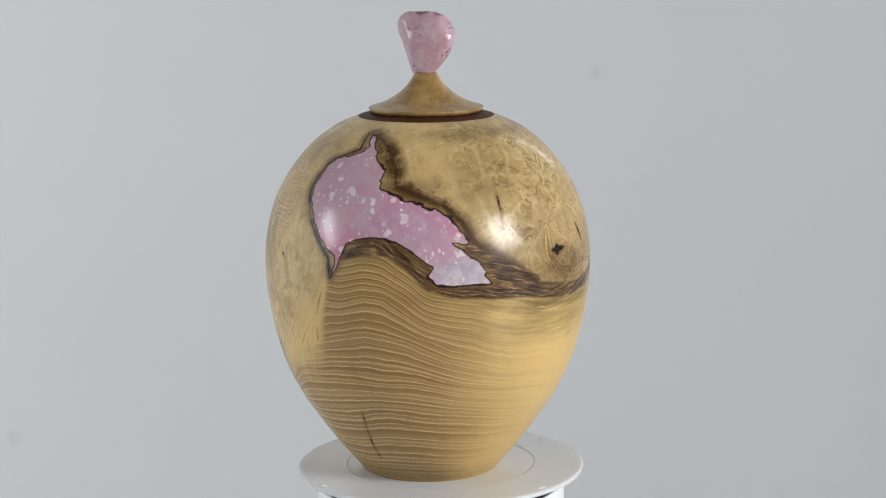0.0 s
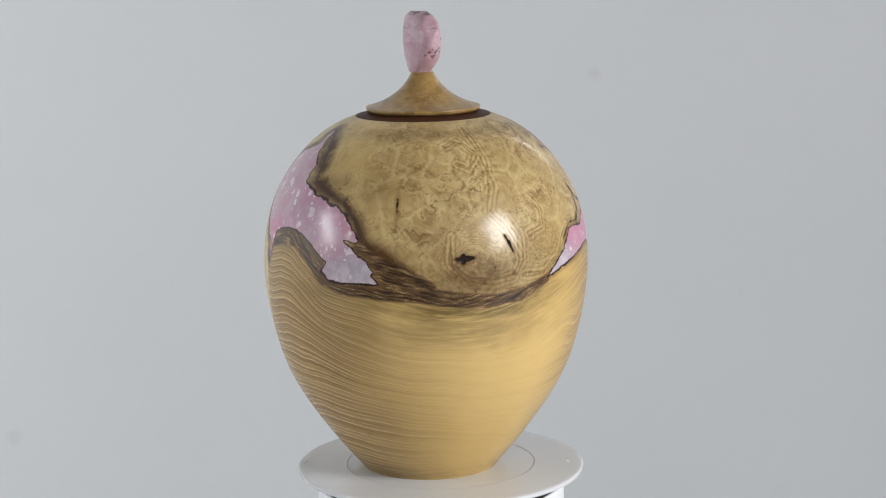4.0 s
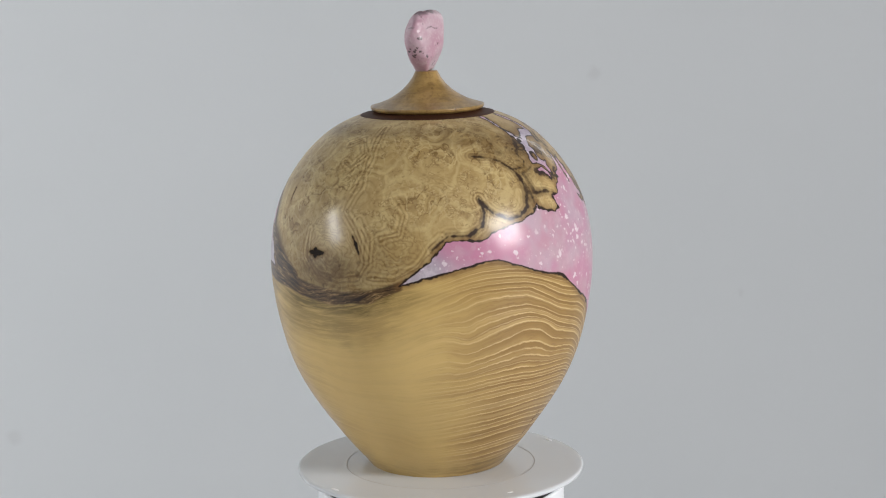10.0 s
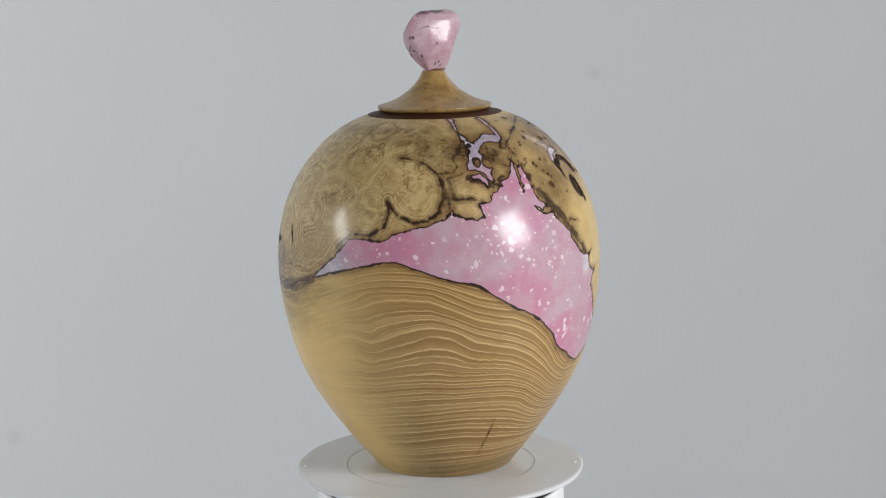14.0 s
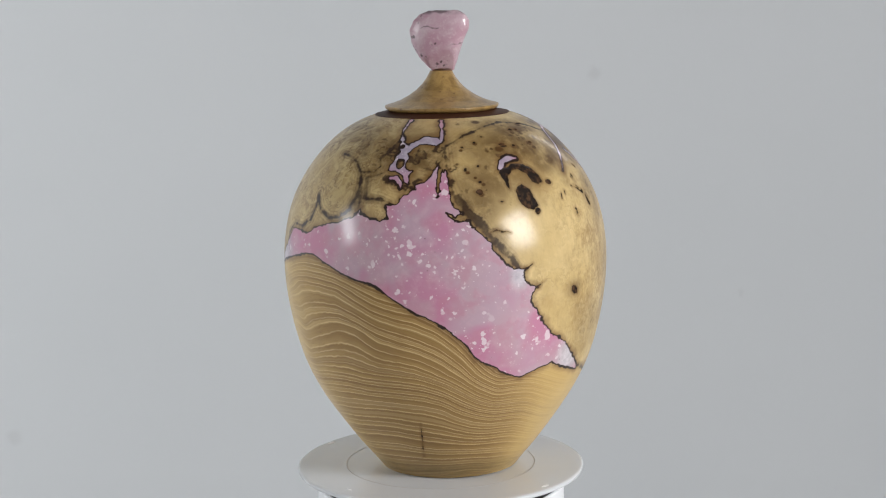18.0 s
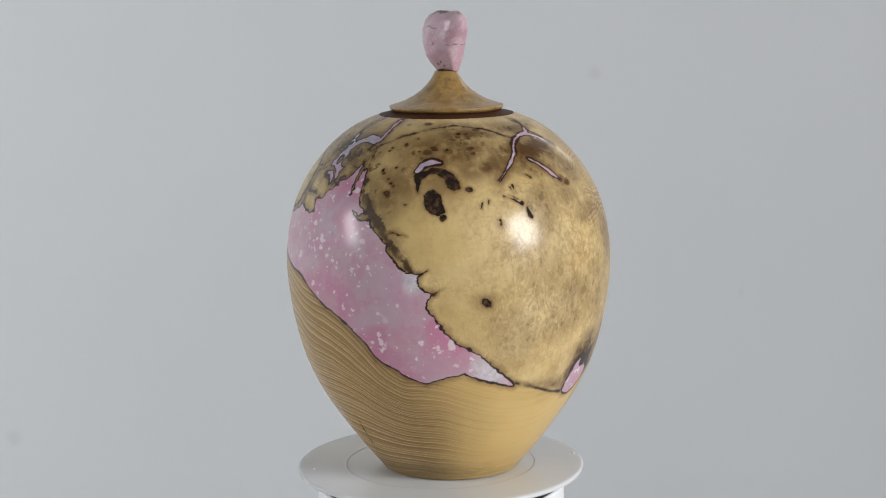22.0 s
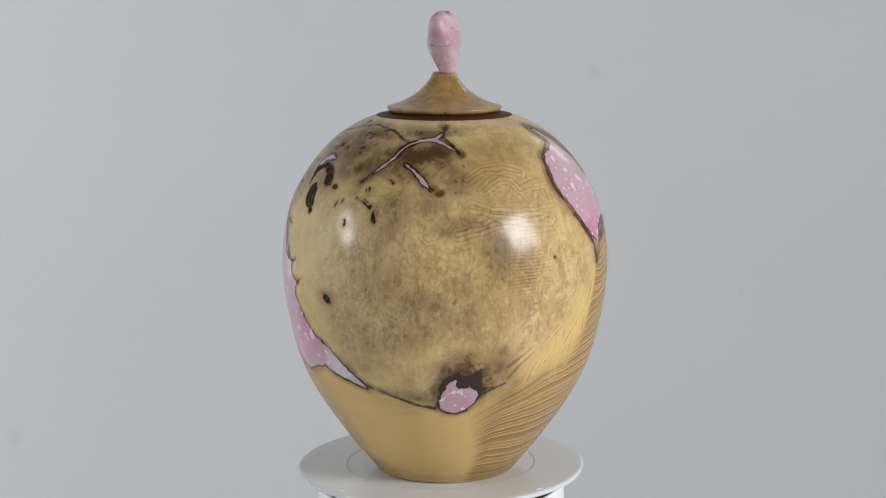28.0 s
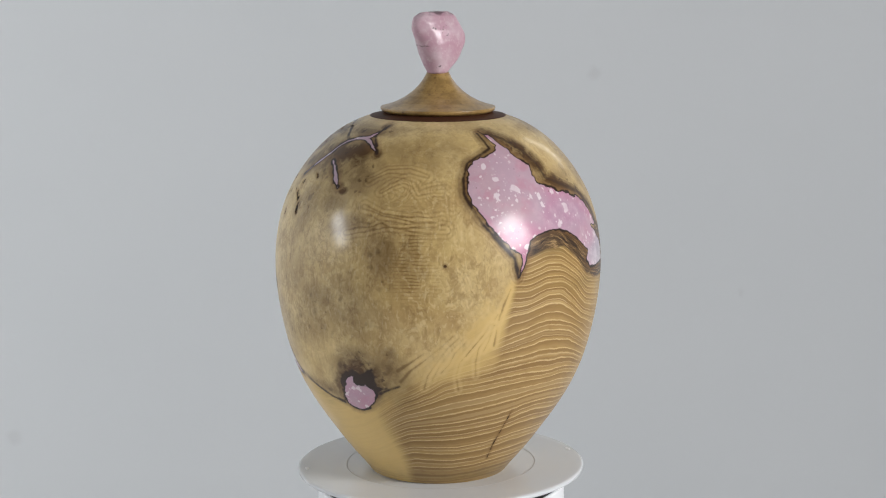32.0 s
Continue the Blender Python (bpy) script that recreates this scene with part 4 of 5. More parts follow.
STAINS_FOURTH = ((190, 150, 14, 26, 0.45), (176, 165, 24, 10, 0.4), (165, 120, 22, 16, 0.35), (-20, 135, 26, 9, 0.25), (-62, 192, 14, 16, 0.15), (140, 95, 20, 20, 0.25), (172, 190, 26, 22, 0.35), (-165, 205, 26, 14, 0.3), (150, 216, 60, 5, 0.4), (10, 214, 50, 6, 0.35), (-60, 214, 40, 6, 0.3), (150, 140, 30, 30, 0.22), (175, 118, 30, 24, 0.3),)
# three wide entries at 3 to 5 mm: browner towards the foot
STAINS_FIFTH_AND_FOOT = ((168.7, 198.4, 7, 7, 1.0), (161.6, 203.7, 11, 9, 0.85), (157.3, 199.9, 11, 9, 0.85), (152.3, 202.7, 11, 9, 0.85), (168.9, 183.0, 5, 4, 0.9), (166.8, 185.1, 5, 4, 0.9), (178.9, 202.6, 5, 6, 0.8), (171.1, 217.0, 5, 6, 0.8), (174.1, 195.4, 12, 10, 0.5), (136.7, 212.3, 12, 10, 0.5), (125.4, 193.6, 12, 10, 0.5), (80, 5, 60, 8, 0.55), (-110, 4, 55, 7, 0.45), (150, 3, 50, 5, 0.4), (168.7, 198.4, 6, 6, 1.0), (162.1, 195.5, 14, 11, 0.7), (165.6, 204.3, 14, 9, 0.7), (94.3, 206.8, 2.2, 1.8, 0.9), (86.5, 203.7, 1.6, 1.3, 0.9), (99.1, 202.7, 1.8, 1.4, 0.9), (101.7, 203.8, 1.5, 1.2, 0.9), (105.7, 203.2, 3.2, 2.6, 0.9), (108.5, 205.5, 2.2, 1.8, 0.9), (114.4, 203.8, 1.3, 1.0, 0.9), (121.1, 211.2, 2.4, 1.9, 0.9), (126.3, 210.4, 3.2, 2.6, 0.9), (133.1, 214.5, 3.0, 2.4, 0.9), (125.9, 204.8, 3.4, 2.7, 0.9), (87.9, 191.8, 2.0, 1.6, 0.9), (93.4, 185.3, 2.2, 1.8, 0.9), (90.7, 188.9, 1.6, 1.3, 0.9), (92.1, 179.8, 3.0, 2.4, 0.9), (83.8, 196.5, 1.4, 1.1, 0.9), (88.4, 217.0, 1.4, 1.1, 0.9), (102.1, 217.6, 2.4, 1.9, 0.9), (127.3, 202.3, 2.5, 2.0, 0.9), (81.0, 194.0, 1.2, 1.0, 0.9))
STAINS = STAINS_FIRST + STAINS_SECOND + STAINS_THIRD + STAINS_FOURTH + STAINS_FIFTH_AND_FOOT
# Feathered figure beside the seam, and rippled patches: degrees, mm.
FEATHERS = (((-166, 81.6), (-161.1, 87.1), (-156.1, 93.5)), ((-165.2, 74.8), (-161.2, 82.2), (-156.5, 88.3), (-151.7, 95.1), (-146.5, 103.5)), ((-156.6, 71), (-155.1, 79.4), (-151.6, 88.2), (-147.9, 96.7), (-144.5, 102.3)), ((-150.5, 81), (-147.6, 86.2), (-145.8, 93.1), (-142.1, 99.7)), ((-143.9, 69.7), (-145, 78.9), (-144, 87), (-140.9, 93.7), (-137.1, 100.8), (-133.3, 108.8), (-131.5, 115.3)), ((-137.9, 78.1), (-138.3, 87.1), (-137.5, 95.7), (-134.2, 103.9), (-132.3, 109.7)), ((-135.7, 93.7), (-134, 100.4), (-132.3, 108.7)), ((-141.8, 91), (-139, 97.6), (-136.2, 103.5), (-133.8, 109.9)), ((-132.1, 96.6), (-131.3, 110.2), (-129.5, 120), (-127, 129.6)), ((-153.5, 76.8), (-150.6, 86.4), (-146.9, 94.9), (-143.1, 101.5)))
# Height to which the ringed grain shows beside the fan: degrees, mm.
FAN_LIMIT = ((-180, 62), (-169, 64), (-161, 69), (-149, 74), (-137, 81), (-130, 88), (-127.5, 104), (-125, 135), (-122, 170), (-60, 200))
# Eyes of nested rings in the burl: degrees, mm, radius in mm.
EYES = ((-34, 146, 32, 1.0), (-10, 154, 26, 0.9), (-30, 200, 20, 0.5), (6, 184, 16, 0.6), (-52, 196, 16, 0.4), (-167, 186, 15, 0.9), (-153, 186, 14, 0.8), (128, 118, 14, 0.4))
RIPPLES = ((-161.8, 166.6), (-161, 158.9), (-160.8, 151.1), (-160.2, 143.2), (-160.1, 135.2))

# Curled figure in the burl: lines that finer stripes run beside.
SCROLLS = (
    ((-173.5, 184.1), (-170, 187.6), (-165.5, 189.9), (-161.1, 188.5), (-158.8, 183.6), (-154.1, 185.7), (-148.3, 186.4), (-146.2, 182.6), (-146.3, 176.5)),
    ((179.9, 190), (187.1, 194.8), (196.7, 195.7), (204.1, 193)),
    ((180.9, 175.7), (189.1, 172), (198.7, 169.9), (210.2, 170)),
    ((175.2, 160.8), (189.1, 165.9), (200, 164.2), (211.4, 164.4)),
    ((-43.8, 160.3), (-44.3, 145.3), (-38.8, 135.8), (-29.6, 133.1), (-21.7, 135.1), (-18.7, 143.5), (-18.6, 158.3), (-22.6, 167.9)),
    ((-18.4, 135.1), (-9.3, 134.7), (-1.3, 142.5), (3.2, 152), (6.8, 158.1)),
    ((-26.1, 216.8), (-24.2, 200.6), (-25.4, 185.2), (-29.1, 172.6), (-23.6, 163.1), (-18.7, 146.8)),
)
CURLS = (((-42, 207.8), (-34.3, 211), (-27.4, 203.6), (-32.8, 195.9), (-37.6, 198.8)), ((-16.4, 177.4), (-9.9, 178.7), (-6.1, 170.6), (-7.6, 161.1), (-13.6, 158.1)))


def smooth(x, low, high):
    t = np.clip((x - low) / (high - low), 0, 1)
    return t * t * (3 - 2 * t)


# Bits of wood that stand in the lilac resin: degrees, mm, half-width, half-height.
ISLANDS = ((58.8, 197.0, 2.3, 3.6), (57.5, 206, 1.0, 1.2))


def oval(a, z, w, h):
    """Rough distance in metres from an oval on the surface, negative inside."""
    d = np.hypot(np.radians(turned(COL_A, a))[None, :] * ROW_R[:, None] / w, (ROW_L - along(z))[:, None] / h) * 1000
    return (d - 1) * min(w, h) / 1000


def fields():
    """All that the wood and the resin read from the surface, on the grid."""
    ang = np.radians(COL_A)
    pts = np.stack([np.outer(ROW_R, np.cos(ang)), np.outer(ROW_R, np.sin(ang)), np.repeat(ROW_Z[:, None], ROUND, 1)], -1)
    flat = pts.reshape(-1, 3)
    n1 = lattice_noise(flat, 150, 1).reshape(HIGH + 1, ROUND)
    n2 = lattice_noise(flat, 420, 2).reshape(HIGH + 1, ROUND)
    n3 = lattice_noise(flat, 45, 3).reshape(HIGH + 1, ROUND)
    n4 = lattice_noise(flat, 950, 4).reshape(HIGH + 1, ROUND)
    ragged = 0.0010 * n1 + 0.0008 * n2 + 0.0004 * n4
    # seam, as a line that runs once round and overlaps itself
    line = np.array(SEAM)
    wrap = np.concatenate([line - (360, 0), line, line + (360, 0)])
    top = np.interp(COL_A, wrap[:, 0], wrap[:, 1])
    signed = np.full((HIGH + 1, ROUND), 0.02)
    for i in range(0, len(line), 6):
        piece = [tuple(wrap[len(line) + i + k]) for k in range(7)]
        signed = np.minimum(signed, distance(piece, 0.02))
    below = ROW_Z[:, None] * 1000 < top[None, :]
    seam_gap = signed
    tame = 0.35 + 0.65 * smooth(np.abs(seam_gap), 0.003, 0.008)
    inlay = [distance(o, closed=True) + ragged * tame for o in (OUTLINE_A, OUTLINE_B, OUTLINE_C)]
    y_vein = np.minimum.reduce([distance(p, 0.02, widths=[k * 1.15 + 0.30 for k in w]) for p, w in VEINS_FIRST])
    lace = np.minimum.reduce([distance(OUTLINE_LACE, closed=True)] + [distance(p, 0.02, widths=[k + 0.3 for k in w]) for p, w in VEINS_SECOND]) + ragged * 0.6
    for a, z, w, h in ISLANDS:
        lace = np.maximum(lace, -oval(a, z, w, h) - 0.4 * ragged)
    inlay += [y_vein + ragged * 0.4, lace]
    f = {"edge": np.minimum.reduce(inlay)}
    blend = smooth(COL_A, -176, -168) * smooth(COL_A, -122, -130)
    f["seam"] = (np.where(below, signed, -signed) + 0.0008 * n1) * (1 - 0.88 * blend)[None, :]
    # rings: nearly level at the foot, domed under the resin higher up
    heights = np.array(sorted(BENDS)) / 1000
    rises = []
    for h in sorted(BENDS):
        row = np.interp(COL_A, np.linspace(-180, 180, len(BENDS[h]) + 1), BENDS[h] + BENDS[h][:1])
        kernel = np.hanning(25) / np.hanning(25).sum()
        rises.append(np.convolve(np.concatenate([row[-20:], row, row[:20]]), kernel, "same")[20:-20] / 1000)
    rises = np.array(rises)
    k = np.clip(np.searchsorted(heights, ROW_Z) - 1, 0, len(heights) - 2)
    share = np.clip((ROW_Z - heights[k]) / (heights[k + 1] - heights[k]), 0, 1)[:, None]
    f["grain"] = ROW_Z[:, None] - rises[k] * (1 - share) - rises[k + 1] * share + 0.0005 * n3
    lean = COL_A[None, :] + 5 * n3
    one = smooth(lean, -179, -167) * (smooth(lean, -52, -96) * 0.8 + 0.2 * smooth(lean, -30, -60))
    two = smooth(lean, -6, 36) * (smooth(lean, 124, 96) * 0.75 + 0.25 * smooth(lean, 142, 116))
    limit = np.array(FAN_LIMIT)
    limit = np.convolve(np.interp(COL_A, limit[:, 0], limit[:, 1]), np.hanning(35) / np.hanning(35).sum(), "same")[None, :] / 1000
    one = one * smooth(ROW_Z[:, None] - limit + 0.004 * n3 + 0.002 * n1, 0.016, -0.012)
    f["figure"] = np.maximum(one, two)
    bark = np.zeros((HIGH + 1, ROUND))
    for p, w, strength in BARK:
        bark = np.maximum(bark, strength * smooth(distance(p, 0.03, widths=w), 0.0045, -0.0015))
    f["bark"] = bark
    rind = np.zeros((HIGH + 1, ROUND))
    halo = np.zeros((HIGH + 1, ROUND))
    stripes = np.zeros((HIGH + 1, ROUND))
    rng = random.Random(7)
    loops = []
    for k in range(22):
        a, z, r = rng.uniform(52, 82), rng.uniform(182, 214), rng.uniform(1.6, 3.6)
        wide = r * 57.3 / (1000 * np.interp(z / 1000, ROW_Z, ROW_R))
        turns = [(t, rng.uniform(0.7, 1.25)) for t in np.linspace(rng.uniform(0, 3), rng.uniform(4, 8), 9)]
        loops.append(tuple((a + wide * m * math.cos(t), min(z + 0.7 * r * m * math.sin(t), 218)) for t, m in turns))
    for loop in loops:
        d = distance(loop, 0.012, widths=[0.3] * 9) + 0.6 * ragged
        rind = np.maximum(rind, 0.9 * smooth(d, 0.0009, -0.0001))
        halo = np.maximum(halo, 0.45 * smooth(d, 0.0025, 0.0))
    for k, (p, w) in enumerate(RINDS):
        d = distance(p, 0.03, widths=[v * LINE_WIDTH[k] for v in w]) + ragged * (0.4 if k < 4 else 1.8 if k == 13 else 1.0)
        rind = np.maximum(rind, (0.62 if k == 0 else 0.85 if k == 13 else 1.0) * smooth(d, 0.0012 if k == 13 else 0.0009, -0.0004))
        gap = distance(p, 0.012) + 0.0008 * n1 + 0.0012 * n3
        stripes += STRIPES[k] * np.cos(gap * 2 * np.pi / 0.0021) * smooth(gap, 0.0085, 0.0015) * (0.65 + 0.5 * n3)
        halo = np.maximum(halo, (0.9 if k == 0 else 0.5) * smooth(d + 0.002 * n3, 0.0090 if k == 0 else 0.0040, 0.0))
    char = distance(CHAR, closed=True) + 1.3 * ragged
    rind = np.maximum(rind, 1.7 * smooth(char + 0.0014, 0.0010, -0.0018))
    halo = np.maximum(halo, 0.75 * smooth(char + 0.0015 * n3, 0.010, 0.0) ** 2 * smooth(ROW_Z[:, None], 0.050, 0.066))
    for p, w in VEINS_FIRST[:3]:
        rind = np.maximum(rind, 0.6 * smooth(distance(p, 0.03, widths=[k * 1.1 + 0.5 for k in w]) + 1.0 * ragged, 0.0012, -0.0004))
    f["rind"] = rind
    pit = np.full((HIGH + 1, ROUND), 0.02)
    for a, z, w, h in KNOTS:
        pit = np.minimum(pit, oval(a, z, w, h))
    for shape in KNOT_SHAPES:
        pit = np.minimum(pit, distance(shape, 0.02, closed=True))
    for p, w in SLITS:
        pit = np.minimum(pit, distance(p, 0.02, widths=w))
    f["pit"] = pit + (0.0008 * n1 + 0.0005 * n2) * smooth(pit + 0.0 * n1, 0.004, -0.002)
    stain = halo
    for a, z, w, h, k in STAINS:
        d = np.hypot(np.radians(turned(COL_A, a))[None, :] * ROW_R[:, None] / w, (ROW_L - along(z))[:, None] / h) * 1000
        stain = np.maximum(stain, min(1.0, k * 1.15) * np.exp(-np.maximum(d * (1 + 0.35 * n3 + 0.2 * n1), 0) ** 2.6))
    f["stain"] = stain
    feather = np.zeros((HIGH + 1, ROUND))
    for p in FEATHERS:
        d = distance(p, 0.02) + 0.25 * ragged + 0.0006 * (1 + n3)
        feather += smooth(d, 0.0015, 0.0002) * 0.95 - smooth(np.abs(d - 0.0024), 0.0016, 0.0) * 0.5
    for line in SCROLLS + CURLS:
        gap = distance(line, 0.012) + 0.0010 * n1 + 0.0016 * n3
        stripes -= 0.85 * np.cos(gap * 2 * np.pi / 0.0027) * smooth(gap, 0.0075, 0.001) * (0.7 + 0.6 * n3)
    f["feather"] = np.clip(feather + stripes, -1, 1)
    ripple = np.zeros((HIGH + 1, ROUND))
    for a, z in RIPPLES:
        d = np.hypot(np.radians(turned(COL_A, a))[None, :] * ROW_R[:, None], (ROW_L - along(z))[:, None]) / 0.011
        ripple = np.maximum(ripple, 0.8 * np.exp(-d ** 2))
    f["ripple"] = ripple
    eye, mask = np.full((HIGH + 1, ROUND), 0.05), np.zeros((HIGH + 1, ROUND))
    for a, z, size, amount in EYES:
        d = np.hypot(np.radians(turned(COL_A, a))[None, :] * ROW_R[:, None], (ROW_L - along(z))[:, None] * 1.15)
        near = amount * smooth(d, size / 1000, size / 2200)
        eye = np.where(near > mask, d, eye)
        mask = np.maximum(mask, near)
    f["eye"], f["eye_mask"] = eye, mask
    swirl = 0.66 + 0.36 * np.exp(-(turned(COL_A, -12) / 72) ** 6)
    f["swirl"] = np.repeat(swirl[None, :], HIGH + 1, 0)
    clear = np.zeros((HIGH + 1, ROUND))
    for a, z, w, h, amount in ((131, 80, 13, 14, 0.85), (0, 140, 16, 14, 0.85), (103, 133, 6, 8, 0.85), (-78, 140, 22, 10, 0.85), (63, 205, 32, 21, 0.95), (105, 197, 9, 9, 0.85), (155, 200, 30, 18, 0.35), (-98, 166, 26, 16, 0.42), (70, 150, 40, 26, 0.15)):
        d = np.hypot(np.radians(turned(COL_A, a))[None, :] * ROW_R[:, None] / w, (ROW_L - along(z))[:, None] / h) * 1000
        clear = np.maximum(clear, amount * np.exp(-d ** 4))
    f["clear"] = clear
    chips = np.zeros((HIGH + 1, ROUND))
    for a, z, w, h in ((-129, 180, 20, 22), (176, 62, 14, 12), (-84, 150, 14, 8), (62, 152, 24, 10)):
        d = np.hypot(np.radians(turned(COL_A, a))[None, :] * ROW_R[:, None] / w, (ROW_L - along(z))[:, None] / h) * 1000
        chips = np.maximum(chips, np.exp(-d ** 4))
    f["chips"] = chips
    f["angle"] = np.repeat(np.abs(ang)[None, :], HIGH + 1, 0)
    return f, inlay, pts


def surface(name, keep, pts, f, mat, thick):
    """The faces of the grid that keep marks, as a shell with an inner side thick metres in."""
    rows, cols = np.nonzero(keep)
    nxt = (cols + 1) % ROUND
    ids = np.stack([rows * ROUND + cols, rows * ROUND + nxt, (rows + 1) * ROUND + nxt, (rows + 1) * ROUND + cols], 1)
    used, inverse = np.unique(ids, return_inverse=True)
    outer = inverse.reshape(ids.shape)
    co = pts.reshape(-1, 3)[used]
    slope = np.gradient(ROW_R, ROW_Z)[used // ROUND]
    ang = np.radians(COL_A)[used % ROUND]
    normal = np.stack([np.cos(ang), np.sin(ang), -slope], 1)
    normal /= np.linalg.norm(normal, axis=1)[:, None]
    n = len(co)
    edges = np.concatenate([outer[:, [i, (i + 1) % 4]] for i in range(4)])
    key = np.minimum(edges[:, 0], edges[:, 1]) * n + np.maximum(edges[:, 0], edges[:, 1])
    _, first, count = np.unique(key, return_index=True, return_counts=True)
    border = edges[first[count == 1]]
    sides = np.stack([border[:, 1], border[:, 0], border[:, 0] + n, border[:, 1] + n], 1)
    faces = np.concatenate([outer, outer[:, ::-1] + n, sides])
    me = mesh_from(name, np.concatenate([co, co - normal * thick]), faces, mat)
    flat = np.ones(len(faces), bool)
    flat[len(outer):] = False
    me.polygons.foreach_set("use_smooth", flat)
    border_ids = np.zeros(len(me.edges), bool)
    pairs = np.empty(len(me.edges) * 2, np.int32)
    me.edges.foreach_get("vertices", pairs)
    pairs = pairs.reshape(-1, 2)
    rim = np.zeros(2 * n, bool)
    rim[border.ravel()] = True
    rim[border.ravel() + n] = True
    border_ids = rim[pairs[:, 0]] & rim[pairs[:, 1]]
    sharp = me.attributes.new("sharp_edge", "BOOLEAN", "EDGE")
    sharp.data.foreach_set("value", border_ids)
    for key_name, grid in f.items():
        values = grid.reshape(-1)[used].astype(np.float32)
        layer = me.attributes.new(key_name, "FLOAT", "POINT")
        layer.data.foreach_set("value", np.concatenate([values, values]))
    return me


def pieces(mark):
    """The separate pieces of a marked grid that closes round its columns, largest first."""
    left = mark.copy()
    found = []
    for row, col in zip(*np.nonzero(mark)):
        if not left[row, col]:
            continue
        left[row, col] = False
        todo, own = [(row, col)], []
        while todo:
            r, c = todo.pop()
            own.append((r, c))
            for rr, cc in ((r - 1, c), (r + 1, c), (r, (c - 1) % ROUND), (r, (c + 1) % ROUND)):
                if 0 <= rr < HIGH and left[rr, cc]:
                    left[rr, cc] = False
                    todo.append((rr, cc))
        found.append(np.array(own))
    return sorted(found, key=len, reverse=True)


def only(piece):
    mark = np.zeros((HIGH, ROUND), bool)
    mark[piece[:, 0], piece[:, 1]] = True
    return mark


def urn():
    thing = new("lidded_urn")
    tagged(thing, "polished burl wood urn with pink resin inlays and a stone-topped lid", "urn")
    f, inlay, pts = fields()
    # knots and cracks are sunk a little
    sink = 0.0006 * smooth(f["pit"], 0.0002, -0.0010)
    ang = np.radians(COL_A)
    pts[:, :, 0] -= sink * np.cos(ang)[None, :]
    pts[:, :, 1] -= sink * np.sin(ang)[None, :]

    def centre(grid):
        g = (grid[:-1] + grid[1:]) / 2
        return (g + np.roll(g, -1, 1)) / 2

    cells = np.stack([centre(g) for g in inlay])
    owner = np.where(cells.min(0) < 0, cells.argmin(0), -1)
    # specks of resin go to the wood, specks of wood to the resin round them
    inlays = []
    for i in range(len(inlay)):
        for k, piece in enumerate(pieces(owner == i)):
            if len(piece) < 40:
                owner[piece[:, 0], piece[:, 1]] = -1
            else:
                inlays.append((i, piece))
    wood = pieces(owner < 0)
    chips = []
    for piece in wood[1:]:
        if len(piece) >= 40:
            chips.append(piece)
            continue
        edge = only(piece)
        for i, host in enumerate(inlays):
            grown = only(host[1])
            if (grown & (np.roll(edge, 1, 0) | np.roll(edge, -1, 0) | np.roll(edge, 1, 1) | np.roll(edge, -1, 1))).any():
                inlays[i] = (host[0], np.concatenate([host[1], piece]))
                break
    body = child("body", surface("body", only(wood[0]), pts, f, WOOD, 0.004), thing, "golden burl and ring-grained wood with dark bark seams")
    names = ("pink resin inlay with white chips between bark edges", "large pink resin inlay with white chips", "small pink resin inlay in a charred knot", "thin pink resin vein in a crack", "lilac resin vein between burl lobes")
    for i, piece in inlays:
        child("resin_inlay", surface("resin_inlay", only(piece), pts, f, RESIN, 0.003), body, names[i])
    for piece in chips:
        child("wood_island", surface("wood_island", only(piece), pts, f, WOOD, 0.003), body, "bit of burl wood set in resin")
    foot = lathe([(0, 0.0001), (0.0424, 0.0001), (0.0424, 0.0004), (0, 0.0004)], 120)
    part("foot", foot, LID, thing)
    collar = [(0.030, 0.2180), (0.0405, 0.2190), (0.0414, 0.2199), (0.0412, 0.2203), (0.0330, 0.2221), (0.030, 0.2221), (0.030, 0.2180)]
    part("collar", lathe(rounded(collar, 0.0004)), COLLAR, thing, "dark brown wooden collar ring")
    return thing, body


URN, BODY = urn()


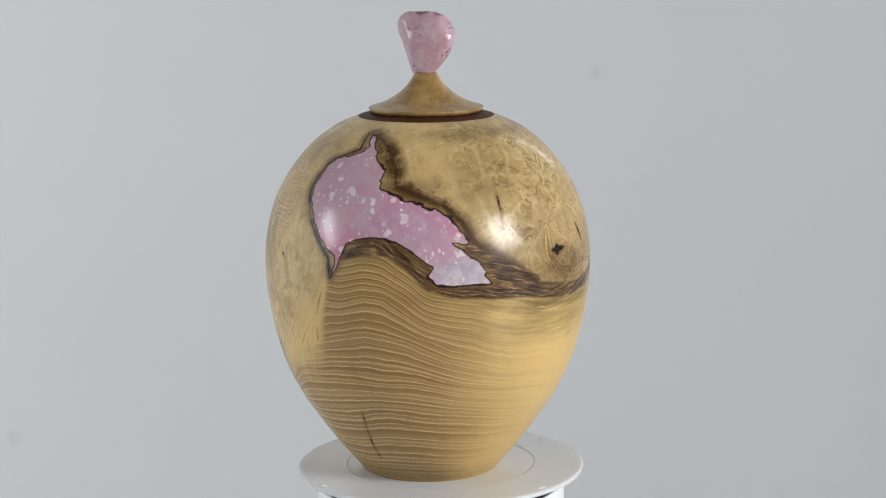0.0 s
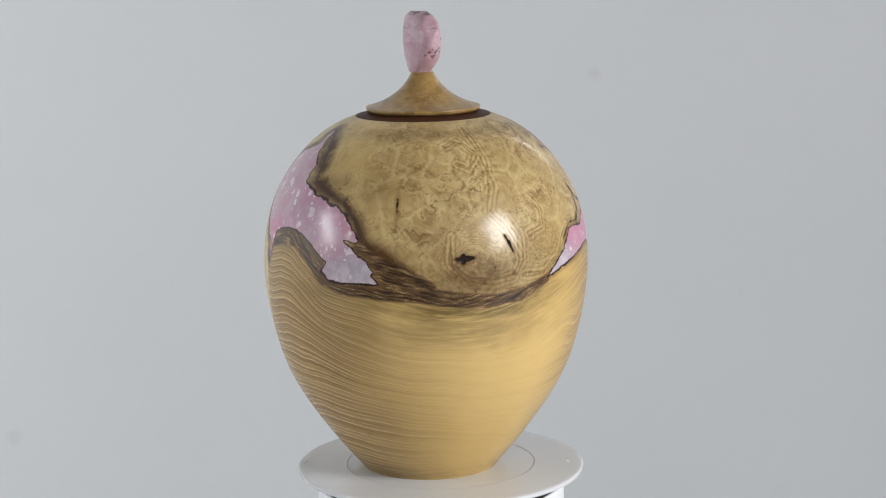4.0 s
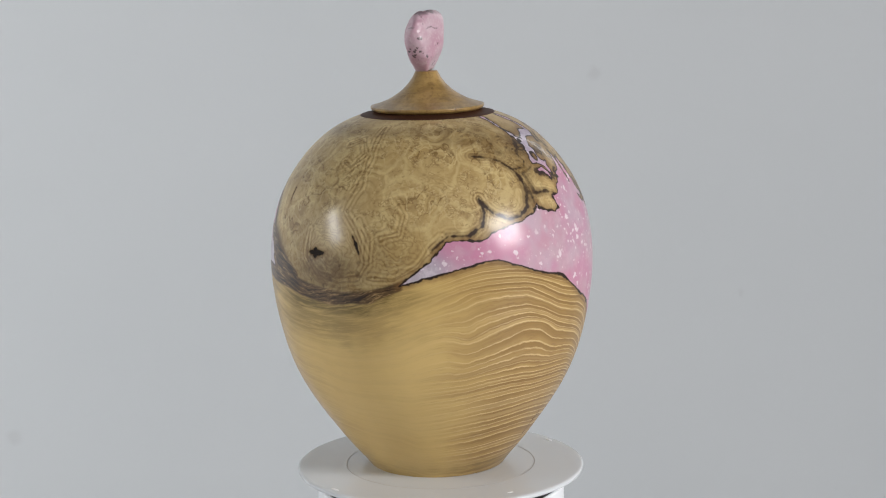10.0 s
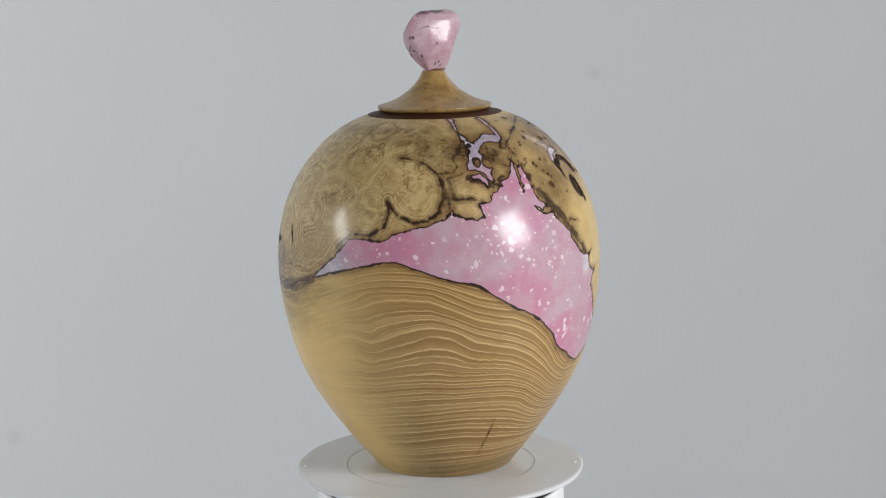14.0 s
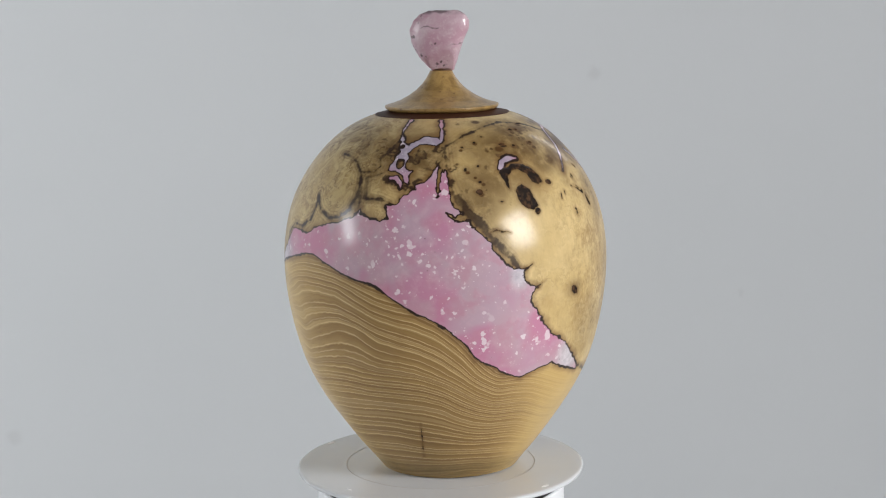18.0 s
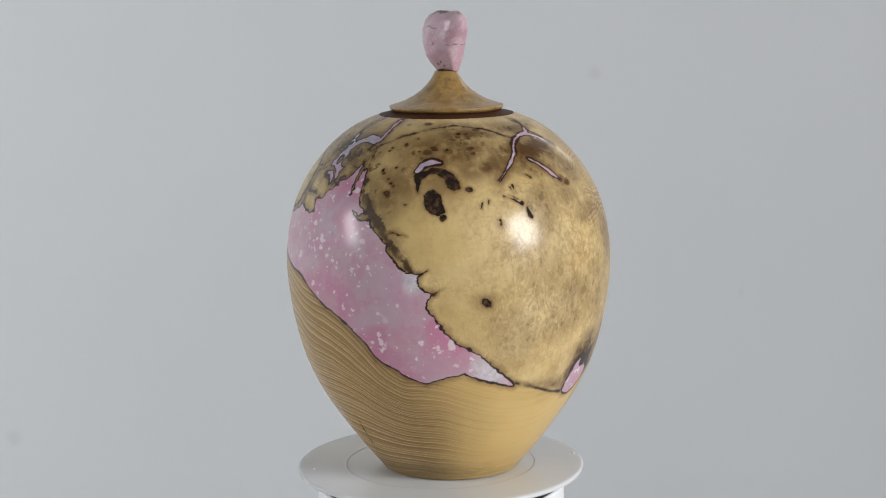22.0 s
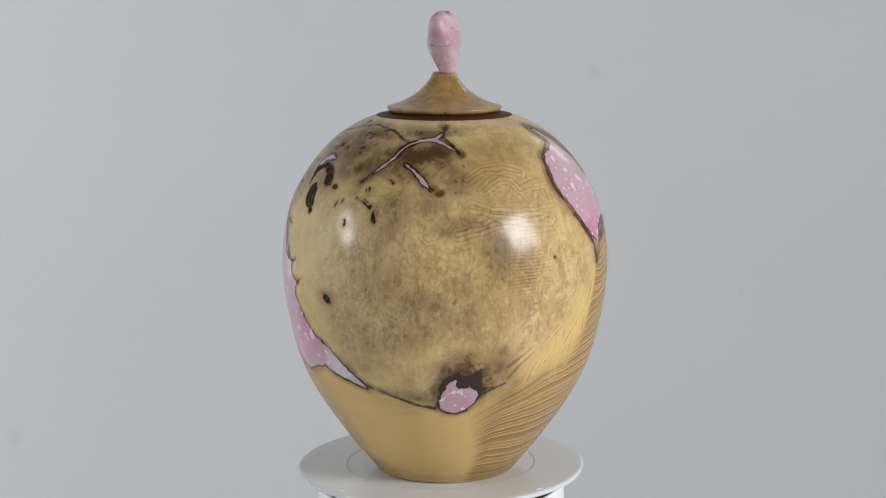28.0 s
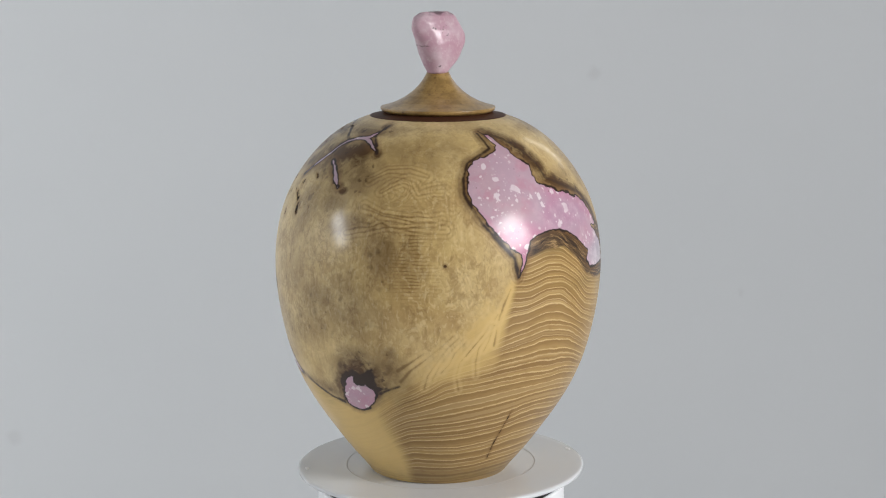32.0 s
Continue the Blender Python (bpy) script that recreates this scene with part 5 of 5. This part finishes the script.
def lid():
    z = 0.2222
    outline = [(0, z), (0.0325, z), (0.0346, z + 0.0012), (0.0350, z + 0.0024), (0.0349, z + 0.0031), (0.0330, z + 0.0036), (0.0295, z + 0.0046), (0.0250, z + 0.0063), (0.0200, z + 0.0090), (0.0155, z + 0.0122), (0.0118, z + 0.0158), (0.0092, z + 0.0192), (0.0076, z + 0.0220), (0.0068, z + 0.0238), (0, z + 0.0240)]
    top = part("lid", lathe(rounded(outline, 0.0004, 3)), LID, URN, "flared golden wooden lid")
    # knob: a flat pebble, wide above and narrow at the neck, with worn facets
    bm = bmesh.new()
    heights = (0, 0.04, 0.25, 0.5, 0.7, 0.85, 0.94, 1.0)
    right = (0.0066, 0.0070, 0.0096, 0.0132, 0.0164, 0.0172, 0.0160, 0.0112)
    left = (0.0066, 0.0074, 0.0152, 0.0198, 0.0208, 0.0185, 0.0145, 0.0082)
    front = (0.0064, 0.0074, 0.0092, 0.0092, 0.0084, 0.0070, 0.0054, 0.0026)
    back = (0.0064, 0.0074, 0.0094, 0.0096, 0.0086, 0.0066, 0.0048, 0.0022)
    tall, around, levels = 0.0368, 128, 72
    planes = [(Vector(v).normalized(), d) for v, d in (((0.45, 0.9, 0.12), 0.0118), ((-0.28, 0.95, -0.12), 0.0106), ((-0.30, -0.95, 0.1), 0.0112), ((0.55, -0.85, -0.1), 0.0118), ((0.2, -0.9, -0.5), 0.0110), ((-0.75, 0.5, 0.5), 0.0168), ((0.7, 0.2, 0.75), 0.0198))]
    rings = []
    for i in range(levels + 1):
        s = i / levels
        s = 0.5 - 0.5 * math.cos(math.pi * s) if s > 0.5 else s
        r, l, f, b = (float(np.interp(s, heights, v)) for v in (right, left, front, back))
        ring = []
        for j in range(around):
            a = 2 * math.pi * j / around
            c, d = math.cos(a), math.sin(a)
            x = math.copysign(abs(c) ** 0.86, c) * (r if c > 0 else l)
            y = math.copysign(abs(d) ** 0.86, d) * (b if d > 0 else f)
            p = Vector((x, y, (s - 0.55) * tall))
            p *= 1 + 0.030 * noise.noise(p * 120) + 0.012 * noise.noise(p * 330)
            for n, limit in planes:
                over = n.dot(p) - limit
                if over > -0.0012:
                    p -= n * (max(over, 0.0) * 0.9 + 0.0004 * (1 - min(1.0, abs(over) / 0.0012)) ** 2)
            ring.append(bm.verts.new((p.x, p.y, max(p.z + 0.55 * tall, 0.0))))
        rings.append(ring)
    for p, q in zip(rings, rings[1:]):
        for j in range(around):
            bm.faces.new((p[j], p[(j + 1) % around], q[(j + 1) % around], q[j]))
    bm.faces.new(rings[0][::-1])
    bm.faces.new(rings[-1])
    bmesh.ops.smooth_vert(bm, verts=bm.verts, factor=0.5, use_axis_x=True, use_axis_y=True, use_axis_z=True)
    knob = part("knob", bm, STONE, top, "polished pink stone knob with dark veins")
    knob.location, knob.rotation_euler = (-0.0012, 0.0005, 0.2456), (0, 0, radians(154))
    return top


lid()

# ---- turning ----
# the urn stands a little off the disc's centre and leans by under a degree
_q = Vector((0, 0, 1)).rotation_difference(Vector((0.0057, -0.01334, 1)))
STAND = Matrix.Translation((-0.00667, -0.00201, 0.0003)) @ _q.to_matrix().to_4x4()


def motions():
    rows = [(i * 0.5, pose(0, 0, 0, 0, 0, -TURN * i * 0.5)) for i in range(int(CLIP * 2) + 1)]
    walk(URN, [(t, m @ STAND) for t, m in rows])
    walk(DISC, rows)


motions()
